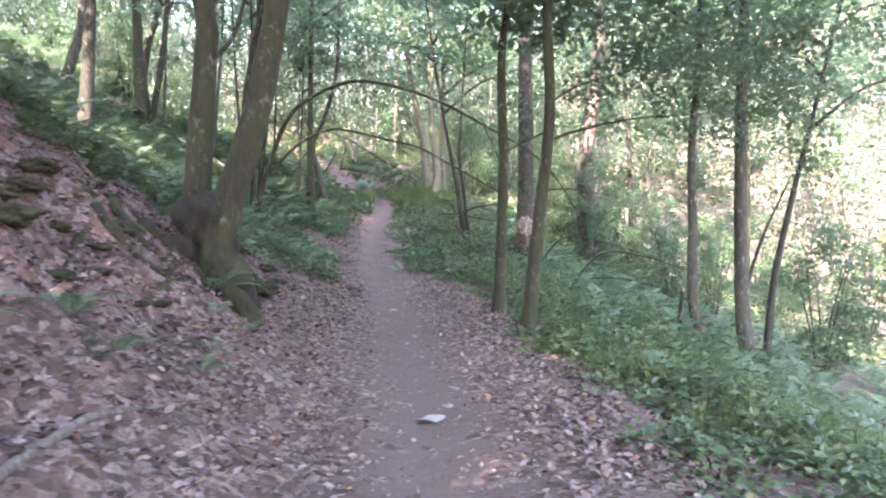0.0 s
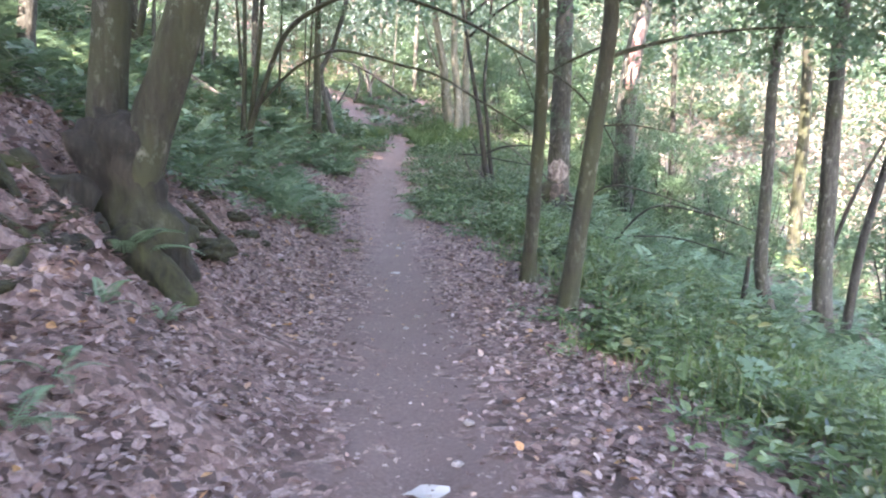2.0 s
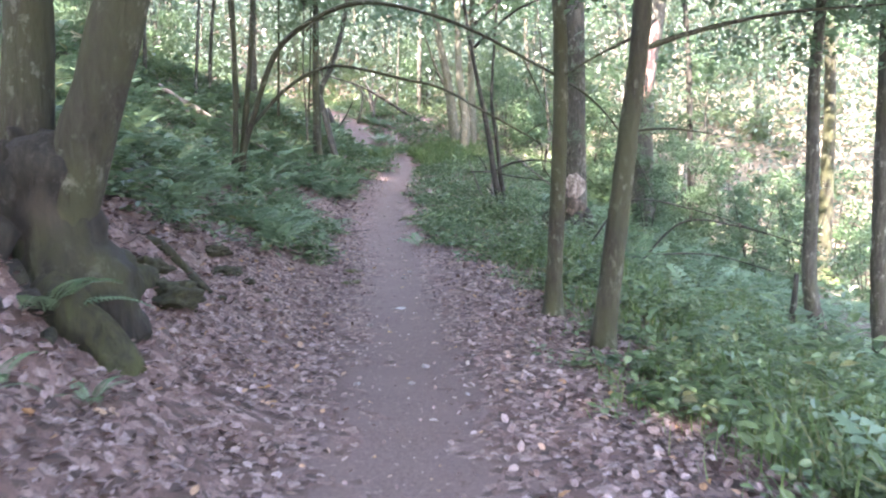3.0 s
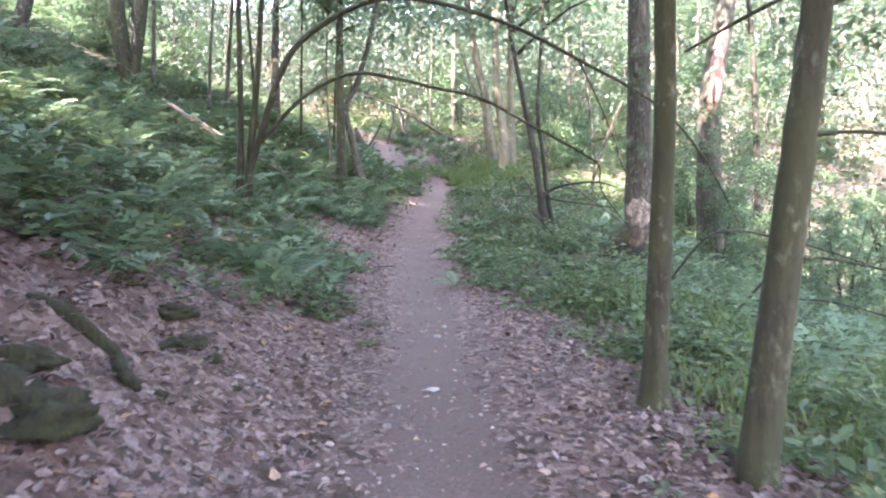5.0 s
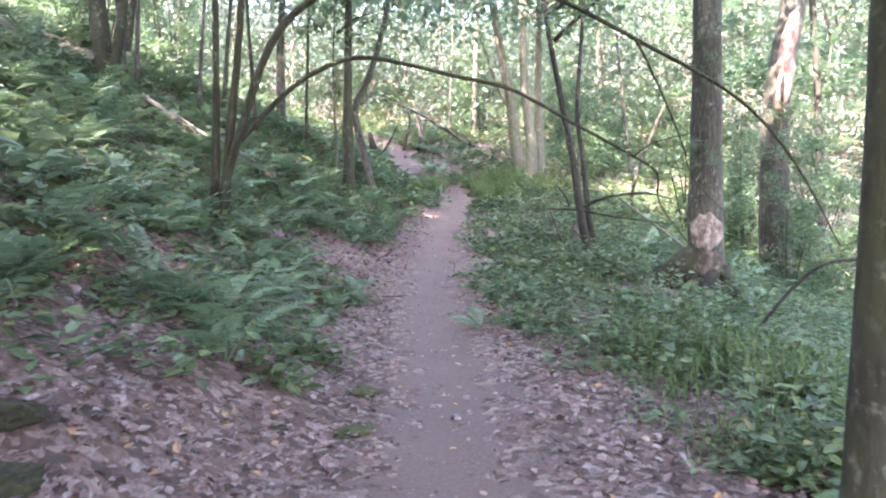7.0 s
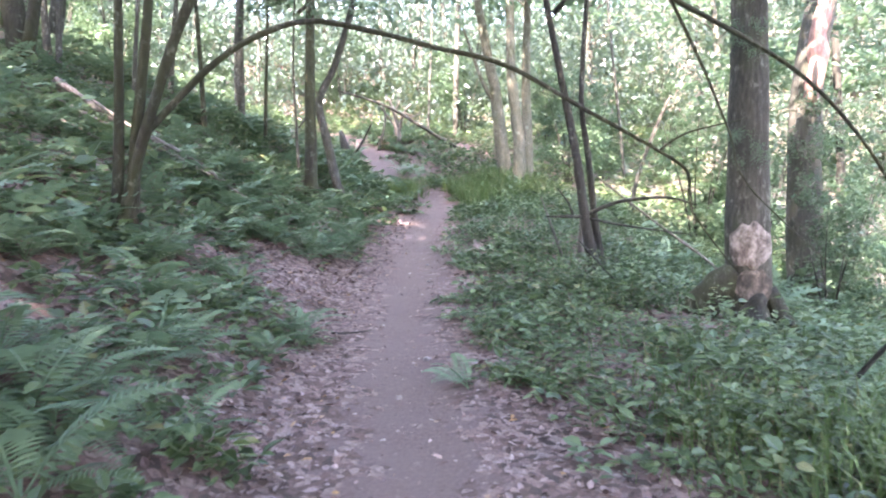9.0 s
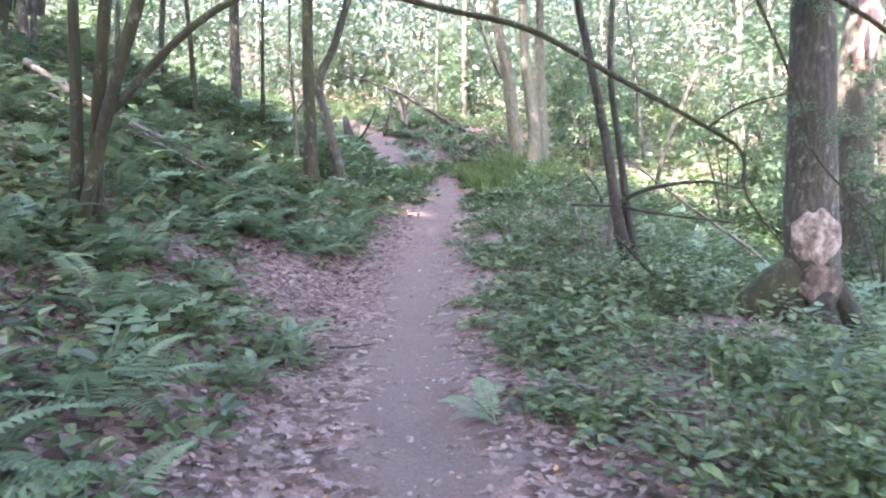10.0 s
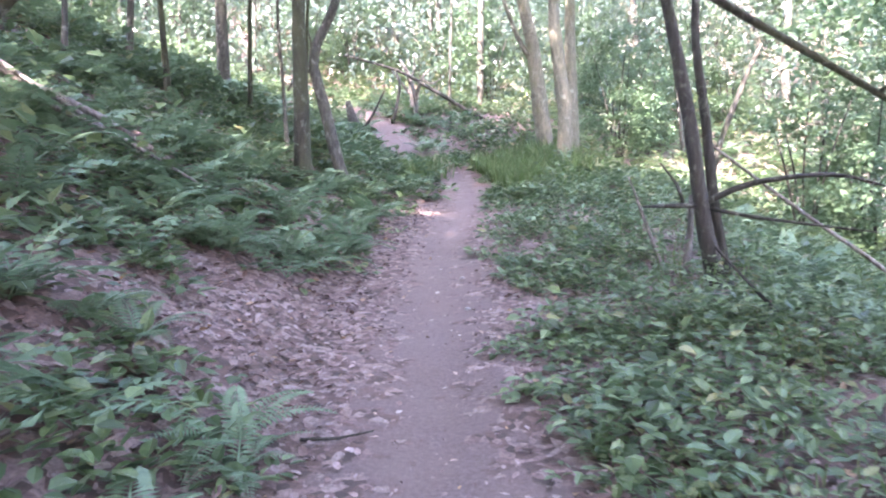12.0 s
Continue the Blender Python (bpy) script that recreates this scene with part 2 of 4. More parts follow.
LEAF4 = (np.array([(0, 0, 0), (0.3, 0.45, 0.07), (0, 1, -0.06), (-0.3, 0.45, 0.07)]), np.array([(0, 1, 2), (0, 2, 3)]))
LEAF6 = (np.array([(0, 0, 0), (0.27, 0.28, 0.07), (0.25, 0.62, 0.05), (0, 1, -0.1), (-0.25, 0.62, 0.05), (-0.27, 0.28, 0.07)]), np.array([(0, 1, 2, 3), (0, 3, 4, 5)]))
CURLED = (np.array([(0, 0, 0.03), (0.3, 0.25, 0.13), (0.27, 0.68, 0.16), (0, 1, 0.02), (-0.25, 0.62, 0.1), (-0.32, 0.3, 0.03)]), np.array([(0, 1, 2, 3), (0, 3, 4, 5)]))
BLADE = (np.array([(-0.02, 0, 0), (0.02, 0, 0), (0.016, 0.55, 0.1), (-0.016, 0.55, 0.1), (0, 0.95, -0.12)]), np.array([(0, 1, 2), (0, 2, 3), (3, 2, 4)]))


def scattered(name, template, pos, yaw, lift, roll, size):
    """One mesh of many leaves: template copied to pos, turned by yaw, lifted by lift, rolled, scaled."""
    tv, tf = template
    n = len(pos)
    cy, sy, cp, sp, cr, sr = np.cos(yaw), np.sin(yaw), np.cos(lift), np.sin(lift), np.cos(roll), np.sin(roll)
    v = np.repeat((tv[None] * np.asarray(size).reshape(-1, 1, 1)), 1, axis=0)
    if len(v) == 1:
        v = np.repeat(v, n, axis=0)
    x, y, z = v[..., 0], v[..., 1], v[..., 2]
    x, z = x * cr[:, None] + z * sr[:, None], -x * sr[:, None] + z * cr[:, None]
    y, z = y * cp[:, None] - z * sp[:, None], y * sp[:, None] + z * cp[:, None]
    x, y = x * cy[:, None] - y * sy[:, None], x * sy[:, None] + y * cy[:, None]
    v = np.stack((x, y, z), -1) + np.asarray(pos)[:, None]
    f = tf[None] + (np.arange(n) * len(tv))[:, None, None]
    me = bpy.data.meshes.new(name)
    me.from_pydata(v.reshape(-1, 3), [], f.reshape(-1, tf.shape[1]))
    me.update()
    return me


def free_leaves(name, template, pos, size, spread=0.6, droop=0.0):
    n = len(pos)
    return scattered(name, template, pos, rng.uniform(0, 6.283, n), rng.normal(droop, spread, n), rng.normal(0, spread, n), size)


# ---- the ground ----
def lines(lo, hi, near_lo, near_hi, step):
    out = list(np.arange(near_lo, near_hi, step))
    for sign, start, end in ((-1, near_lo, lo), (1, near_hi, hi)):
        d, p = step, start
        while (end - p) * sign > 0:
            out.append(p)
            d *= 1.16
            p += sign * d
        out.append(end)
    return np.array(sorted(set(out)))


gx, gy = lines(-400, 400, -5, 5, 0.11), lines(-400, 600, 0, 27, 0.12)
X, Y = np.meshgrid(gx, gy)
Z = ground(X, Y)
off = np.abs(X - path_x(Y))
small = np.array([noise.noise((x * 2.3, y * 2.3, 0)) + 0.5 * noise.noise((x * 6, y * 6, 3)) for x, y in zip(X.ravel(), Y.ravel())]).reshape(X.shape)
Z = Z + small * (0.012 + 0.035 * np.clip((off - 0.35) / 0.8, 0, 1)) - 0.05 * np.exp(-(off / 0.35) ** 2)
nx, ny = len(gx), len(gy)
idx = np.arange(nx * ny).reshape(ny, nx)
faces = np.stack((idx[:-1, :-1], idx[:-1, 1:], idx[1:, 1:], idx[1:, :-1]), -1).reshape(-1, 4)
ground_me = bpy.data.meshes.new("ground")
ground_me.from_pydata(np.stack((X, Y, Z), -1).reshape(-1, 3), [], faces)
ground_me.polygons.foreach_set("use_smooth", [True] * len(ground_me.polygons))
trod = ground_me.attributes.new("trodden", "FLOAT", "POINT")
width = np.interp(Y, (0, 9, 12, 17, 22, 26, 29, 31, 45), (0.44, 0.44, 0.4, 0.38, 0.33, 0.27, 0.2, 0.36, 0.6))
trod.data.foreach_set("value", (1.0 - np.clip((off - width + 0.4) / 0.8, 0, 1)).ravel())
cover = ground_me.attributes.new("planted", "FLOAT", "POINT")
cover.data.foreach_set("value", (np.clip((off - 5) / 6, 0, 1) * np.clip((Y - 8) / 5, 0, 1) * np.where(X > 4, 0.45, 1.0)).ravel())
ground_me.materials.append(FLOOR)
tagged(new("ground", ground_me), "trodden earth path and brown leaf litter on a wooded slope", "ground", kind="structure")


def on_ground(x, y, lift=0.0):
    return np.stack((x, y, ground(x, y) + lift), -1)


def gz(x, y):
    return float(ground(x, y))


# ---- foliage meshes shared by the trees ----
def crown_mesh(name, seed, count, radius, height, sprays, leaf):
    """A loose crown: flat sprays of leaves along drooping twigs, with gaps between them."""
    r = np.random.default_rng(seed)
    pts = []
    for _ in range(sprays):
        a, h = r.uniform(0, 6.283), r.uniform(0, 1)
        reach = radius * (0.35 + 0.75 * math.sin(math.pi * min(1, 0.15 + 0.8 * h))) * r.uniform(0.45, 1.1)
        k = count // sprays
        u = r.uniform(0.25, 1, k)
        side = r.normal(0, 0.22, k) * (0.35 + u) * radius * 0.45
        x, y = np.cos(a) * reach * u - np.sin(a) * side, np.sin(a) * reach * u + np.cos(a) * side
        z = h * height + 0.5 * u * reach * 0.35 - 0.25 * u * u * reach + r.normal(0, 0.13, k)
        pts.append(np.stack((x, y, z), -1))
    pos = np.concatenate(pts)
    n = len(pos)
    return scattered(name, LEAF4, pos, r.uniform(0, 6.283, n), r.normal(-0.25, 0.4, n), r.normal(0, 0.45, n), leaf * r.uniform(0.6, 1.25, n))


CROWNS = [crown_mesh("crown", 20 + i, 2900, 3.0 + 0.3 * i, 4.5, 32, 0.18) for i in range(4)]
SPRAYS = [crown_mesh("crown", 40 + i, 900, 1.5, 1.3, 9, 0.1) for i in range(3)]
BUSHES = [crown_mesh("crown", 60 + i, 2400, 2.0, 3.4, 26, 0.16) for i in range(2)]
for me in CROWNS + SPRAYS + BUSHES:
    me.materials.append(CANOPY)


def tree(stems, bark, label, crown_at=None, crown=0, limbs=5, seed=0, sprays=(), name="tree", flare=1.5, scale=1.0):
    """A tree at the foot of its first stem. stems: (points, radii) in world metres; crown_at: the height at which the crown begins."""
    r = random.Random(seed)
    foot = Vector(stems[0][0][0])
    root = new(name)
    root.location = foot
    tagged(root, label, "tree")
    for pts, radii in stems:
        pts = [Vector(p) - foot for p in pts]
        radii = list(radii)
        if flare > 1 and pts[0].length < 0.6:
            low = pts[0] + (pts[1] - pts[0]) * min(0.5, 0.35 / max((pts[1] - pts[0]).length, 0.1))
            pts = [pts[0] - Vector((0, 0, 0.25)), pts[0], low] + pts[1:]
            radii = [radii[0] * flare * 1.15, radii[0] * flare, radii[0]] + radii[1:]
        s = Shape()
        s.tube(pts, radii, 12 if radii[0] > 0.09 else 8)
        part("trunk", s, bark, root)
    top = Vector(stems[0][0][-1]) - foot
    if crown_at is not None:
        c = part("crown", CROWNS[crown % 4], CANOPY, root)
        c.matrix_basis = pose(top.x, top.y, crown_at - foot.z, 0, 0, r.uniform(0, 360)) @ Matrix.Scale(scale, 4)
        for k in range(limbs):
            a, z0 = r.uniform(0, 6.28), r.uniform(crown_at - foot.z - 0.6, top.z)
            q = top * (z0 / top.z)
            reach = r.uniform(1.2, 2.8) * scale
            s = Shape()
            d = Vector((math.cos(a), math.sin(a), 0))
            s.tube([Vector((q.x, q.y, z0)), Vector((q.x, q.y, z0)) + d * reach * 0.45 + Vector((0, 0, reach * 0.35)), Vector((q.x, q.y, z0)) + d * reach + Vector((0, 0, reach * 0.5))], [0.045, 0.03, 0.008], 5, most=3)
            part("limb", s, bark, root)
    for k, (p, turn, size) in enumerate(sprays):
        c = part("leaf_spray", SPRAYS[k % 3], CANOPY, root)
        c.matrix_basis = Matrix.Translation(Vector(p) - foot) @ pose(0, 0, 0, 0, 0, turn) @ Matrix.Scale(size, 4)
    return root

# ---- trees along the walk ----
def stem(x, y, rises, r0, r1):
    """A stem that starts on the ground at x, y and goes through (x, y, z) points, thinning from r0 to r1."""
    pts = [(x, y, gz(x, y))] + list(rises)
    return pts, [r0 + (r1 - r0) * k / (len(pts) - 1) for k in range(len(pts))]


twin = tree([stem(-2.5, 7.35, [(-2.56, 7.35, 1.49), (-2.58, 7.35, 1.84), (-2.535, 7.35, 2.38), (-2.49, 7.35, 2.97), (-2.45, 7.35, 3.51), (-2.5, 7.35, 3.9), (-2.7, 7.5, 6.0), (-2.9, 7.6, 9)], 0.16, 0.085),
      stem(-2.4, 7.35, [(-2.37, 7.35, 1.37), (-2.27, 7.35, 1.7), (-2.13, 7.35, 2.08), (-1.95, 7.35, 2.68), (-1.82, 7.35, 3.27), (-1.71, 7.35, 3.87), (-1.55, 7.3, 5.0), (-1.3, 7.2, 9)], 0.185, 0.1),
      ([(-2.05, 7.45, 2.45), (-2.06, 7.52, 2.8), (-1.99, 7.55, 3.35), (-1.9, 7.55, 3.87), (-1.85, 7.7, 5.5), (-1.9, 8, 8)], [0.08, 0.085, 0.082, 0.08, 0.06, 0.03]),
      ([(-2.4, 7.33, 3.2), (-2.2, 7.35, 3.42), (-2.1, 7.4, 3.75), (-2.02, 7.4, 4.2)], [0.03, 0.024, 0.02, 0.012])],
     MOSSY, "twin-stemmed mossy tree with a swollen foot on the leafy bank", 5.2, 0, 6, 1, flare=1.2, scale=1.35)
slender = tree([stem(0.84, 10.5, [(0.9, 10.5, 2.3), (0.87, 10.5, 4.0), (0.98, 10.5, 4.9), (1.1, 10.5, 7.0), (1.0, 10.4, 9.5)], 0.085, 0.035)], MOSSY,
     "slender straight young tree beside the path", 5.0, 1, 4, 2, [((1.4, 10.2, 3.8), 40, 0.8), ((0.5, 10.9, 4.6), 200, 0.9)], flare=1.65, scale=1.35)
slim = tree([stem(1.13, 9.3, [(1.29, 9.3, 1.7), (1.41, 9.3, 2.97), (1.37, 9.3, 4.5), (1.45, 9.3, 6.5), (1.6, 9.2, 9.5)], 0.098, 0.04),
      ([(1.41, 9.3, 2.62), (1.9, 9.35, 2.78), (2.6, 9.4, 2.92), (3.5, 9.4, 2.98)], [0.028, 0.022, 0.016, 0.006]),
      ([(1.41, 9.3, 3.1), (1.8, 9.4, 3.35), (2.6, 9.5, 3.6)], [0.02, 0.015, 0.005]),
      ([(1.32, 9.3, 1.95), (1.7, 9.4, 1.98), (2.3, 9.5, 1.9)], [0.014, 0.01, 0.004]),
      ([(1.41, 9.3, 2.75), (1.1, 9.5, 2.62), (0.85, 9.8, 2.5)], [0.016, 0.012, 0.006])], MOSSY,
     "slim dark tree with low side branches beside the path", 4.6, 2, 5, 3,
     [((2.2, 9.2, 2.95), 0, 1.0), ((3.3, 9.5, 3.0), 90, 1.0), ((2.4, 9.8, 3.7), 200, 1.1), ((4.2, 9.6, 2.6), 300, 0.9)], flare=1.25, scale=1.35)
stout = tree([stem(2.2, 18.2, [(2.16, 18.2, 1.75), (2.15, 18.2, 3.0), (2.15, 18.2, 4.3), (2.1, 18.2, 7), (2.0, 18.2, 12)], 0.26, 0.15)], GREY,
     "stout grey-barked tree with a painted sun fleck and a brown patch near its foot", 7.5, 3, 7, 4, [((1.95, 17.8, 3.5), 60, 0.3), ((2.0, 17.85, 2.4), 200, 0.28), ((2.45, 17.8, 4.0), 310, 0.35)], scale=1.25, flare=1.25)
# these three trees carry sunlight in their bark colour
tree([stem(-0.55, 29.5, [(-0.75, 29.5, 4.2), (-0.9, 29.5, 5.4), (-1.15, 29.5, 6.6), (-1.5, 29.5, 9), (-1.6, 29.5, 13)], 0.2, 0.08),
      ([(-0.9, 29.5, 5.0), (-1.25, 29.4, 5.6), (-1.75, 29.3, 7.0)], [0.07, 0.055, 0.03])], SUNLIT_BARK,
     "leaning tree at the bend of the path, sunlight painted into its bark", 8, 0, 6, 5, scale=1.3)
tree([stem(-0.25, 28.3, [(-0.24, 28.3, 3.7), (-0.41, 28.3, 5.1), (-0.47, 28.3, 6.0), (-0.5, 28.3, 9), (-0.4, 28.3, 13)], 0.175, 0.08)], SUNLIT_BARK,
     "straight tree at the bend of the path, sunlight painted into its bark", 8, 1, 6, 6, scale=1.3)
tree([stem(0.02, 29.8, [(0.0, 29.8, 4.5), (-0.02, 29.8, 6.5), (0.1, 29.8, 13)], 0.18, 0.08)], SUNLIT_BARK,
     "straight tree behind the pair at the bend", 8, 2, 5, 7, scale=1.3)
tree([stem(0.67, 20.0, [(0.53, 20.0, 1.71), (0.39, 20.0, 2.67), (0.18, 20.0, 3.73), (-0.1, 20.0, 5.2), (-0.5, 20.1, 8)], 0.085, 0.03),
      stem(0.78, 20.1, [(0.68, 20.12, 1.7), (0.57, 20.14, 2.7), (0.47, 20.1, 3.5), (0.55, 20.2, 5.0), (0.7, 20.3, 7.5)], 0.062, 0.025),
      ([(0.52, 20.0, 1.8), (0.25, 19.9, 1.8), (-0.05, 19.85, 1.8)], [0.03, 0.025, 0.012]),
      ([(0.55, 20.0, 1.82), (0.95, 19.9, 2.0), (1.6, 19.8, 2.06), (2.0, 19.7, 1.95)], [0.032, 0.028, 0.02, 0.008]),
      ([(0.55, 20.0, 1.78), (1.0, 19.8, 1.68), (1.9, 19.6, 1.55)], [0.022, 0.018, 0.007]),
      ([(0.35, 20.0, 1.82), (0.28, 19.95, 2.0), (0.12, 19.9, 2.2)], [0.02, 0.016, 0.008])], DARK,
     "leaning two-stemmed coppice with dead side branches", 4.8, 3, 4, 8, flare=1.2)
tree([stem(-4.44, 23.5, [(-4.44, 23.5, 3.6), (-4.44, 23.5, 4.9), (-4.4, 23.5, 7), (-4.3, 23.5, 11)], 0.13, 0.06)], MOSSY,
     "mossy straight tree on the bank", 7, 1, 5, 9)
tree([stem(-4.1, 24.6, [(-4.42, 24.6, 3.55), (-4.55, 24.6, 4.3), (-4.15, 24.6, 5.2), (-3.7, 24.6, 7), (-3.6, 24.6, 10)], 0.105, 0.05),
      ([(-4.5, 24.6, 4.05), (-4.75, 24.5, 4.0), (-4.95, 24.4, 3.7)], [0.04, 0.035, 0.02])], GREY,
     "crooked grey tree leaning on the bank", 7, 2, 4, 10)
tree([stem(-7.8, 28.5, [(-7.8, 28.5, 6.5), (-7.7, 28.5, 9), (-7.6, 28.5, 13)], 0.15, 0.07)], GREY, "tree up the slope", 8, 3, 5, 11, scale=1.2)
tree([stem(-4.8, 23.9, [(-4.85, 23.9, 3.7), (-4.9, 23.9, 5.0), (-4.8, 23.9, 7.5)], 0.037, 0.015)], GREY, "thin sapling on the bank", 5.6, 0, 3, 12, scale=0.6, flare=1.1)
tree([stem(5.05, 13.4, [(4.8, 13.4, 0.05), (4.78, 13.4, 1.47), (4.75, 13.4, 3.05), (4.9, 13.5, 5), (5.0, 13.6, 9)], 0.115, 0.05)], GREY,
     "slightly bent tree below the path", 4.5, 1, 6, 13, [((4.5, 13.2, 3.0), 10, 1.2), ((5.4, 13.0, 3.6), 100, 1.2)])
tree([stem(5.74, 13.08, [(5.61, 13.08, 0.11), (5.55, 13.08, 2.65), (5.54, 13.08, 4.41), (5.6, 13, 7), (5.7, 13, 10)], 0.15, 0.06)], GREY,
     "grey tree below the path", 4.6, 2, 6, 14, [((6.0, 12.6, 3.2), 30, 1.3), ((6.6, 13.2, 2.6), 130, 1.2)])
tree([stem(6.3, 13.6, [(6.45, 13.6, 0.4), (6.75, 13.6, 1.9), (7.2, 13.7, 3.6), (7.8, 13.8, 6)], 0.08, 0.03),
      ([(5.72, 13.1, 0.4), (6.0, 13.1, 1.3), (6.5, 13.1, 2.4)], [0.035, 0.03, 0.012])], DARK,
     "dark leaning sapling below the path", 4.0, 3, 4, 15, scale=0.8, flare=1.2)
wounded = tree([stem(4.7, 22.7, [(4.62, 22.7, 2.2), (4.65, 22.7, 4.1), (4.95, 22.7, 6.3), (5.1, 22.7, 9), (5.2, 22.7, 14)], 0.31, 0.18)], GREY,
     "large tree with a torn reddish wound in its trunk", 8, 3, 7, 16, [((4.3, 21.9, 2.3), 20, 0.7), ((4.9, 21.9, 3.0), 140, 0.75), ((4.2, 21.9, 1.3), 250, 0.8), ((5.3, 22.0, 1.6), 330, 0.8)], scale=1.4)
tree([stem(-11.0, 20.4, [(-10.51, 20.4, 7.0), (-10.41, 20.4, 8.0), (-10.3, 20.4, 12)], 0.16, 0.08)], GREY, "leaning tree high on the bank", 9.5, 0, 5, 17, scale=1.2)
tree([stem(-10.9, 25.2, [(-10.55, 25.2, 7.9), (-10.13, 25.2, 9.5), (-10, 25.2, 14)], 0.17, 0.08)], GREY, "tree high on the bank", 10, 1, 5, 18, scale=1.2)
tree([stem(-9.13, 21.7, [(-9.35, 21.7, 6.1), (-9.4, 21.7, 8), (-9.5, 21.7, 13)], 0.21, 0.1),
      stem(-9.0, 21.6, [(-8.66, 21.5, 6.0), (-8.4, 21.5, 8), (-8.2, 21.5, 12)], 0.115, 0.06)], MOSSY, "twin-stemmed tree up the bank", 9, 2, 6, 19, scale=1.2)
tree([stem(-8.83, 22.24, [(-8.75, 22.24, 6.5), (-8.69, 22.24, 8.5)], 0.06, 0.03)], GREY, "thin pole tree on the bank", 8, 3, 3, 20, scale=0.7)

for k, (x, y, lean, rad) in enumerate(((-7.6, 22.6, 0.25, 0.05), (-7.0, 24.4, -0.2, 0.06), (-8.3, 25.5, 0.3, 0.07), (-6.3, 26.2, 0.1, 0.05), (-9.8, 23.4, -0.3, 0.08), (-5.6, 27.4, 0.15, 0.045))):
    z = gz(x, y)
    tree([stem(x, y, [(x + lean * 0.4, y, z + 1.6), (x + lean, y, z + 3.5), (x + lean * 1.6, y, z + 7)], rad, rad * 0.4)], (GREY, MOSSY)[k % 2], "thin grey tree among the ferns on the bank", z + 5, k, 3, 70 + k, scale=0.7, flare=1.2)

# the many-stemmed hazel whose bowed stems arch over the path
tree([stem(-4.55, 16.66, [(-4.5, 16.66, 2.57), (-4.48, 16.66, 3.86), (-4.5, 16.7, 5.5), (-4.6, 16.8, 8)], 0.065, 0.025),
      stem(-4.45, 16.75, [(-4.35, 16.72, 2.57), (-4.2, 16.72, 3.87), (-4.1, 16.8, 5.5), (-4.0, 17, 8)], 0.072, 0.025),
      stem(-4.5, 16.6, [(-4.16, 16.6, 2.72), (-3.72, 16.62, 3.9), (-3.2, 16.65, 4.45), (-2.27, 16.6, 4.85), (-1.34, 16.6, 4.8), (-0.17, 16.7, 4.45), (0.97, 16.9, 3.9), (2.18, 17.0, 3.2), (2.9, 17.0, 2.4), (3.5, 17, 1.3)], 0.062, 0.012),
      ([(-4.16, 16.62, 2.66), (-3.6, 16.77, 3.29), (-3.16, 16.89, 3.62), (-2.65, 17.04, 3.81), (-2.03, 17.21, 3.74), (-1.39, 17.38, 3.6), (-0.61, 17.58, 3.43), (0.26, 17.8, 2.98), (1.11, 18.0, 2.53), (1.45, 18.05, 2.28), (1.48, 18.0, 1.86), (1.95, 17.9, 1.18)],
       [0.042, 0.036, 0.034, 0.032, 0.03, 0.03, 0.029, 0.026, 0.022, 0.018, 0.014, 0.006]),
      ([(0.97, 16.9, 3.88), (1.25, 16.9, 3.3), (1.54, 16.9, 2.6), (1.75, 17, 2.1), (2.6, 17.1, 1.3)], [0.02, 0.016, 0.012, 0.01, 0.005]),
      ([(1.11, 18.0, 2.53), (1.4, 17.9, 2.72), (2.0, 17.8, 2.85)], [0.016, 0.012, 0.005])], MOSSY,
     "many-stemmed hazel with thin bowed stems arching over the path", 6, 1, 5, 21, flare=1.15, scale=1.2, name="arching_tree")

# extra upper crowns on three trees, set above the view to shade the ground
for owner, k, x, y, z in ((twin, 1, -4.9, 8.8, 8.2), (twin, 3, -3.2, 8.4, 8.8), (slender, 0, 1.0, 10.4, 8.4), (slim, 3, 1.7, 9.2, 7.8), (slender, 2, 2.2, 12.0, 7.4)):
    foot_at = owner.matrix_basis.translation
    part("crown", CROWNS[k], CANOPY, owner).matrix_basis = pose(x - foot_at.x, y - foot_at.y, z - foot_at.z, 0, 0, 50 * k) @ Matrix.Scale(1.25, 4)

# ---- the wood around ----
placed = [(-2.5, 7.4), (0.9, 10), (2.2, 18.2), (5.3, 13.3), (4.7, 22.7), (-0.3, 29)]


def grown(kind, height, radius, crown, seed, low):
    bend = random.Random(seed)
    pts = [(0, 0, 0)]
    for k in range(1, 6):
        pts.append((pts[-1][0] + bend.uniform(-0.22, 0.25), pts[-1][1] + bend.uniform(-0.2, 0.2), height * k / 5))
    return tree([(pts, [radius * (1 - 0.13 * k) for k in range(6)])], kind, "slim woodland tree with a leafy crown, also added unseen for shade", low, crown, 5, seed, scale=height / 10)


kinds = [grown(GREY, 11, 0.14, 0, 31, 4.8), grown(MOSSY, 13, 0.19, 1, 32, 6.0), grown(DARK, 9, 0.08, 2, 33, 3.4), grown(GREY, 7, 0.06, 3, 34, 2.0)]
spots = []
r = random.Random(5)
